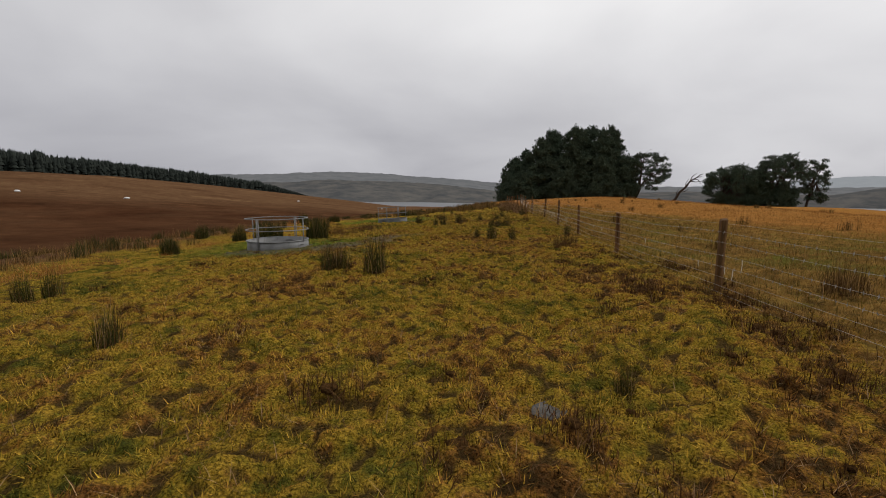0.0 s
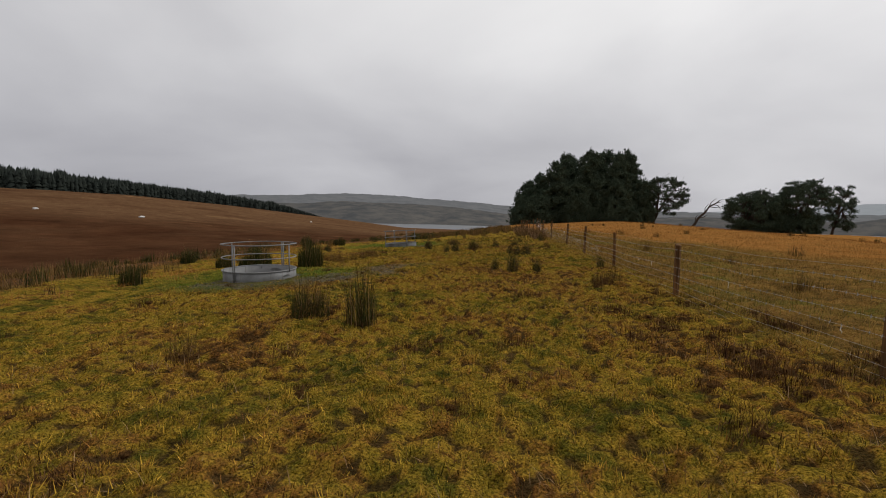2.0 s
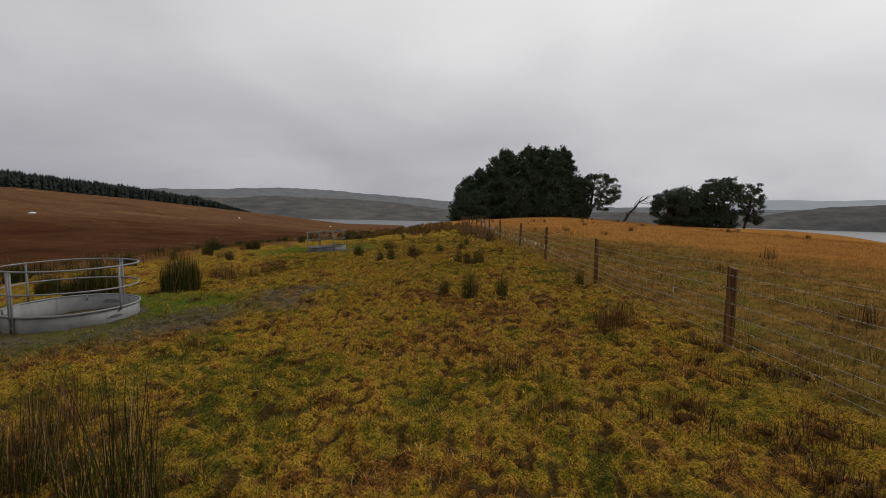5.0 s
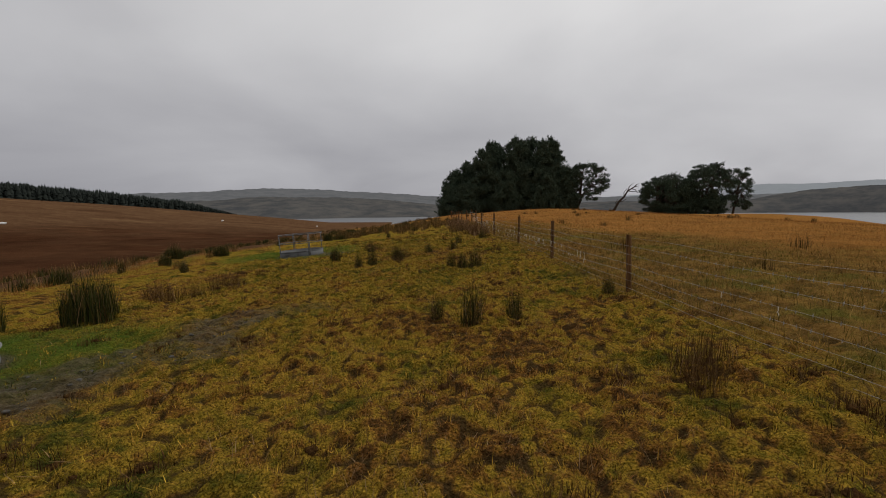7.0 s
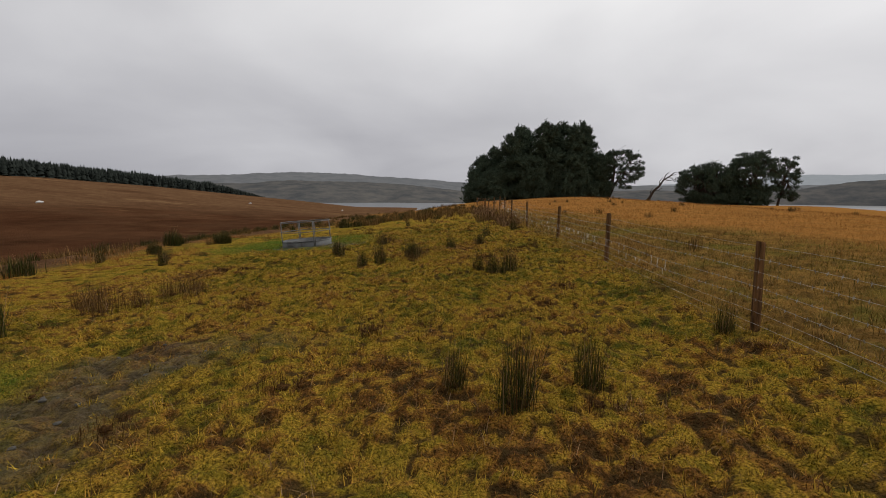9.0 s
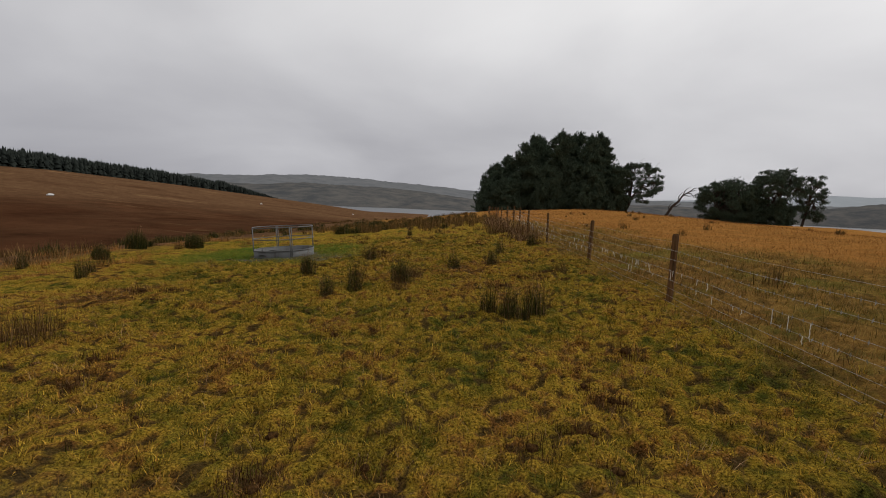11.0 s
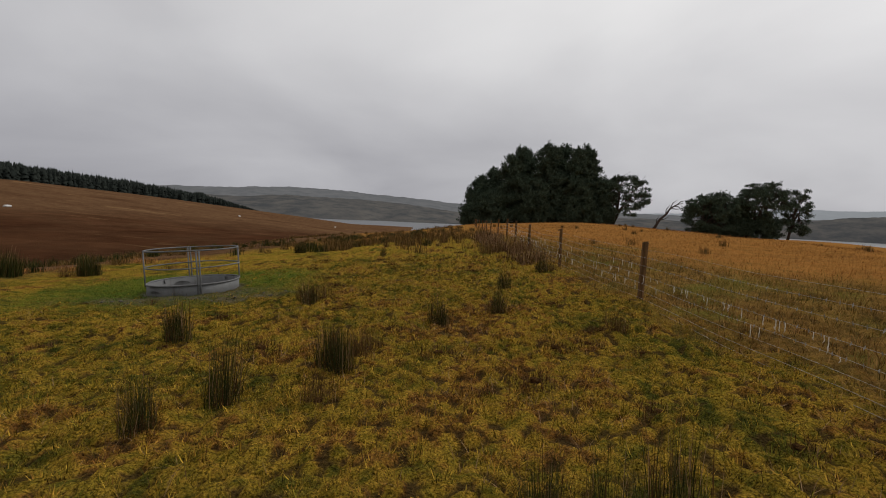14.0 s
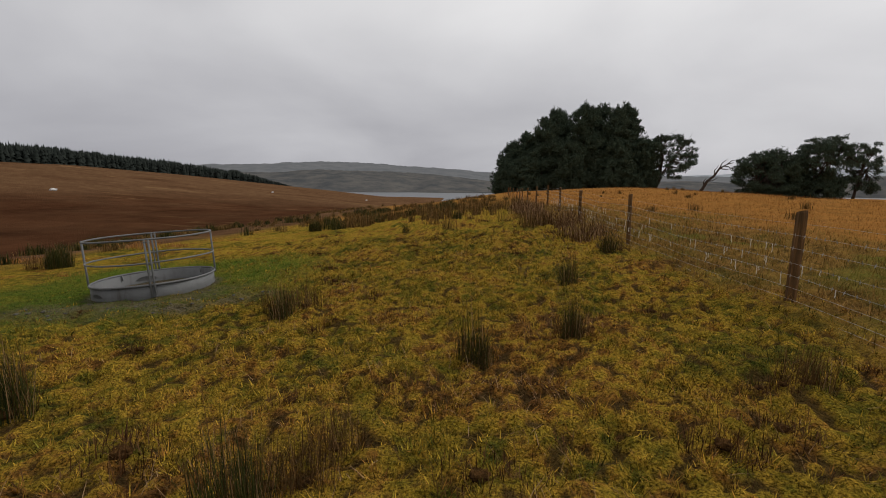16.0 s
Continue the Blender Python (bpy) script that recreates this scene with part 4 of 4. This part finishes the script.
place(THIN, [(-3.1, 6.9, 0.7), (2.6, 12.4, 0.8), (-4.9, 19.5, 1.1), (-5.6, 18.7, 1.1), (-6.1, 19.1, 1.1), (-4.7, 19.8, 1.0), (-4.4, 19.4), (-5.2, 19.0), (2.7, 12.75, 0.85), (3.0, 12.9, 0.85), (-2.0, 27.7, 1.0), (-2.2, 27.3, 1.0), (2.9, 25.5, 0.9), (1.3, 26.6), (-0.7, 22.9, 0.8), (3.5, 32.5), (-0.55, 24.5, 0.8), (-9.9, 27.0), (-11.4, 32.7), (5.9, 7.1, 1.2), (6.1, 7.4, 1.2), (-0.8, 24.1, 0.9), (-0.6, 24.2, 0.8), (-2.8, 9.6, 1.0)],
      "brown_rush_clump", "sparse reddish-brown rush clump with bent stems")
low_spots = [(-2.1, 4.6), (-0.6, 3.2, 1.2), (0.3, 3.6), (0.4, 2.6, 1.3), (1.1, 2.8), (-2.3, 14.6, 0.9), (-2.6, 11.9), (0.3, 12.8), (0.6, 13.1), (-0.9, 10.2), (1.9, 10.4, 1.1), (-0.7, 17.1, 1.2), (1.8, 18.4), (-1.1, 25.1, 1.1), (1.8, 24.6), (-0.7, 17.0)]
for _ in range(205):
    y = crng.uniform(0.8, 40)
    low_spots.append((crng.uniform(-6.5, 3.9), y, crng.choice((0.4, 0.55, 0.7, 0.85, 1.1))))
for _ in range(70):
    low_spots.append((crng.uniform(2.1, 4.6), crng.uniform(0.8, 12), crng.uniform(0.8, 1.5)))
low_spots = [s for s in low_spots if all(math.hypot(s[0] - f[0], s[1] - f[1]) > 1.3 for f in FEEDERS)]
place(LOW, low_spots, "grass_tussock", "low dead brown grass tussock in mossy turf")


# ---- grass and rush stuff ----
def stuff(name, pts, lo, hi, lean, width, mat, label, seed, segments=2):
    rng = np.random.default_rng(seed)
    n = len(pts)
    base = np.stack([pts[:, 0], pts[:, 1], height(pts[:, 0], pts[:, 1]) - 0.012], -1)
    far = np.hypot(pts[:, 0], pts[:, 1] - 12)
    v, f = blades(rng, base, rng.uniform(lo, hi, n) * (pts[:, 2] * 1.15 if pts.shape[1] > 2 else 1.0), np.clip(rng.normal(lean, 0.18, n), 0.02, 0.96), width * rng.uniform(0.7, 1.3, n) * (1 + 0.03 * far), 0.5, segments)
    return tagged(new(name, mesh_from(name, v, f, mat)), label, "grass", kind="stuff")


def scatter(rng, n, x0, x1, y0, y1, keep):
    p = np.stack([rng.uniform(x0, x1, n), rng.uniform(y0, y1, n)], -1)
    return p[rng.uniform(0, 1, n) < keep(p[:, 0], p[:, 1])]


rng = np.random.default_rng(55)


def turf_keep(x, y):
    c = cover_of(x, y)
    k = np.clip(1 - c["mud"] * 0.95, 0, 1) * (1 - c["moor"]) * (1 - 0.6 * c["bank"]) * (1 - 0.85 * c["green"])
    for cx, cy, rad, _ in FEEDERS:
        k = k * (np.hypot(x - cx, y - cy) > rad * 0.985)
    return k * np.clip(1.1 - np.abs(x + 0.3) / 11 - np.maximum(y - 24, 0) / 22, 0.12, 1)


def tufted(name, centres, per, spread, lo, hi, mat, label, seed, tone):
    """Turf of small tufts, each leaning outwards and of one tone."""
    rng = np.random.default_rng(seed)
    n = len(centres) * per
    way = rng.uniform(0, 2 * math.pi, n)
    size = np.repeat(rng.uniform(0.45, 1.0, len(centres)) ** 1.5 * 1.7, per)
    r = spread * size * np.sqrt(rng.uniform(0, 1, n))
    p = np.repeat(centres, per, 0) + np.stack([np.cos(way), np.sin(way)], -1) * r[:, None]
    base = np.stack([p[:, 0], p[:, 1], height(p[:, 0], p[:, 1]) - 0.01], -1)
    far = np.hypot(p[:, 0], p[:, 1] - 12)
    v, f = blades(rng, base, rng.uniform(lo, hi, n) * size, np.clip(0.45 + 0.4 * r / (spread * size) + rng.normal(0, 0.2, n), 0.02, 0.95), 0.0050 * rng.uniform(0.6, 1.5, n) * (1 + 0.03 * far), 0.5, 1, way + rng.normal(0, 0.5, n))
    me = mesh_from(name, v, f, mat)
    me.attributes.new("tone", "FLOAT", "POINT").data.foreach_set("value", np.repeat(np.clip(np.repeat(tone, per) + rng.normal(0, 0.10, n), 0, 1), 3).astype(np.float32))
    return tagged(new(name, me), label, "grass", kind="stuff")


centres = scatter(rng, 78000, -7.5, 4.8, 0.8, 36, lambda x, y: turf_keep(x, y) * np.clip(0.04 + 1.25 * (cushions(x, y)[0] - 0.25), 0.03, 1))
tone = turf_tone(centres[:, 0], centres[:, 1]) + 0.10 * vnoise(centres[:, 0], centres[:, 1], 0.1, 55) + rng.normal(0, 0.07, len(centres))
tufted("turf", centres, 22, 0.05, 0.028, 0.07, turf_mat, "short matted mossy grass of the pasture", 1, np.clip(tone, 0, 1))
stuff("dead_grass", scatter(rng, 170000, -7.5, 4.8, 0.8, 36, lambda x, y: turf_keep(x, y) * (0.06 + 0.94 * step(turf_tone(x, y) + 0.25 * vnoise(x, y, 0.7, 31), 0.42, 0.72))), 0.06, 0.19, 0.78, 0.0034, straw_mat, "matted dead straw among the turf", 2, 2)
stuff("green_grass", scatter(rng, 90000, -10, 0, 10, 34, lambda x, y: cover_of(x, y)["green"] * (1 - 0.7 * cover_of(x, y)["mud"]) * (np.hypot(x + 6.2, y - 14.0) > 0.98) * (np.hypot(x + 5.64, y - 29.67) > 1.0)), 0.03, 0.075, 0.5, 0.006, green_mat, "fresh bright grass around the feeders", 3, 1)
stuff("bank_grass", scatter(rng, 230000, 3.4, 17, 0, 50, lambda x, y: cover_of(x, y)["bank"] * (1 - cover_of(x, y)["rough"]) * np.clip(1.3 - np.abs(x - 4.5) / 11, 0.2, 1) * (0.35 + 0.65 * step(vnoise(x, y, 0.9, 33) + 0.6 * vnoise(x, y, 0.4, 34), -0.3, 0.5))), 0.08, 0.24, 0.6, 0.0058, bank_mat, "rank brown and olive grass along the fence", 4, 2)
stuff("moor_grass", scatter(rng, 220000, 4.6, 75, 2, 120, lambda x, y: cover_of(x, y)["rough"] * np.clip(1.2 - np.hypot(x - 5, y - 15) / 110, 0.1, 1)), 0.12, 0.30, 0.6, 0.0065, orange_mat, "tall orange winter moor grass", 5, 1)


# rush stands along the plateau's edge and the ridge ahead
def stand_points(rng, n_clumps, per, x0, x1, y0, y1, keep, spread):
    c = scatter(rng, n_clumps, x0, x1, y0, y1, keep)
    p = np.repeat(c, per, 0)
    size = np.repeat(rng.uniform(0.35, 1.0, len(c)) ** 0.8, per)
    p = p + rng.normal(0, spread, p.shape) * size[:, None]
    return np.column_stack([p, size])


def edge_keep(x, y):
    n = vnoise(x, y, 2.2, 41) + 0.5 * vnoise(x, y, 5, 42)
    left = step(-x - 0.02 * y, 9.5, 13) * (1 - step(-x, 24, 40))
    ahead = step(y + 0.15 * x, 38, 46) * (1 - step(x, 1.5, 4.6)) * (1 - step(y, 75, 95))
    return np.maximum(left, ahead) * step(n, -0.35, 0.5)


stuff("rush_stand", stand_points(rng, 2600, 60, -40, 6, 2, 95, edge_keep, 0.2), 0.12, 0.62, 0.38, 0.009, edge_rush_mat, "olive and brown rushes along the plateau edge", 6, 2)
stuff("green_rush_stand", stand_points(rng, 520, 90, -24, 6, 4, 70, edge_keep, 0.2), 0.3, 0.7, 0.16, 0.011, rush_mat, "scattered dark green rushes along the plateau edge", 7, 2)
stuff("field_rush", stand_points(rng, 70, 50, 7, 60, 6, 90, lambda x, y: 0.9 + 0 * x, 0.17), 0.3, 0.6, 0.2, 0.012, edge_rush_mat, "scattered rushes in the orange field", 8, 2)

stuff("rush_bank", stand_points(rng, 270, 60, -9, 3.4, 37, 54, lambda x, y: step(vnoise(x, y, 1.8, 61) + 0.6 * vnoise(x, y, 4, 62), -0.1, 0.5) * step(y + 0.9 * x, 35, 40), 0.18), 0.40, 0.82, 0.24, 0.009, edge_rush_mat, "bank of olive-brown rushes across the ridge", 9, 2)
stuff("tan_grass", stand_points(rng, 330, 70, -15, -8.2, 6, 40, lambda x, y: step(vnoise(x, y, 1.5, 71), -0.1, 0.4) * step(-x, 8.2, 10.5) * (np.hypot(x + 6, y - 14) > 2.6), 0.3), 0.12, 0.36, 0.5, 0.007, orange_mat, "tan dead grass along the plateau edge", 11, 1)
stuff("pale_grass", stand_points(rng, 44, 90, 2.2, 3.9, 33.5, 47, lambda x, y: 0.9 + 0 * x, 0.26), 0.35, 0.85, 0.42, 0.008, straw_mat, "tall pale dead grass beside the fence", 10, 2)

# ---- stones ----
def stone_mesh(seed, mat, flatness):
    q = random.Random(seed)
    bm = bmesh.new()
    bmesh.ops.create_icosphere(bm, subdivisions=2, radius=1.0)
    for v in bm.verts:
        n = noise.noise(v.co * 1.3 + Vector((seed, 0, 0)))
        v.co *= 1 + 0.35 * n
        v.co.z *= flatness
    return mesh_of("stone", bm, mat, False)


# stone shapes stand in for white specks that look like distant sheep
moor_speck = stone_mesh(3, speck_mat, 0.55)
for x, y, s in [(-121.5, 141, 0.8), (-150, 130, 0.7), (-155, 110, 0.7), (-108, 250, 0.7), (-70, 300, 0.6)]:
    ob = new("moor_speck", moor_speck)
    ob.matrix_world = Matrix.LocRotScale((x, y, float(height(x, y)) + 0.2 * s), Euler((0, 0, x)), Vector((s * 1.2, s, s)))
    tagged(ob, "small white speck on the brown moor, shaped as a pale stone", "stone", "moor stones")
cob = [stone_mesh(20 + i, cobble_mat, 0.5) for i in range(4)]
q = random.Random(8)
n = 0
while n < 150:
    f = FEEDERS[n % 2]
    x, y = f[0] + q.uniform(-1.6, 4.0), f[1] + q.uniform(-2.4, 3.0)
    if float(cover_of(np.array([x]), np.array([y]))["mud"][0]) < 0.45 or math.hypot(x - f[0], y - f[1]) < 1.1:
        continue
    s = q.uniform(0.012, 0.034)
    ob = new("mud_stone", cob[n % 4])
    ob.matrix_world = Matrix.LocRotScale((x, y, float(height(x, y)) + s * 0.1), Euler((0, 0, q.uniform(0, 6))), Vector((s, s * q.uniform(0.7, 1.2), s)))
    tagged(ob, "small wet grey stone trodden into mud", "stone", "mud stones")
    n += 1
ob = new("flat_stone", stone_mesh(40, cobble_mat, 0.15))
ob.matrix_world = Matrix.LocRotScale((1.0, 3.08, float(height(1.0, 3.08)) + 0.002), Euler((0.1, 0, 0.5)), Vector((0.13, 0.10, 0.09)))
tagged(ob, "flat grey stone half sunk in the turf", "stone")
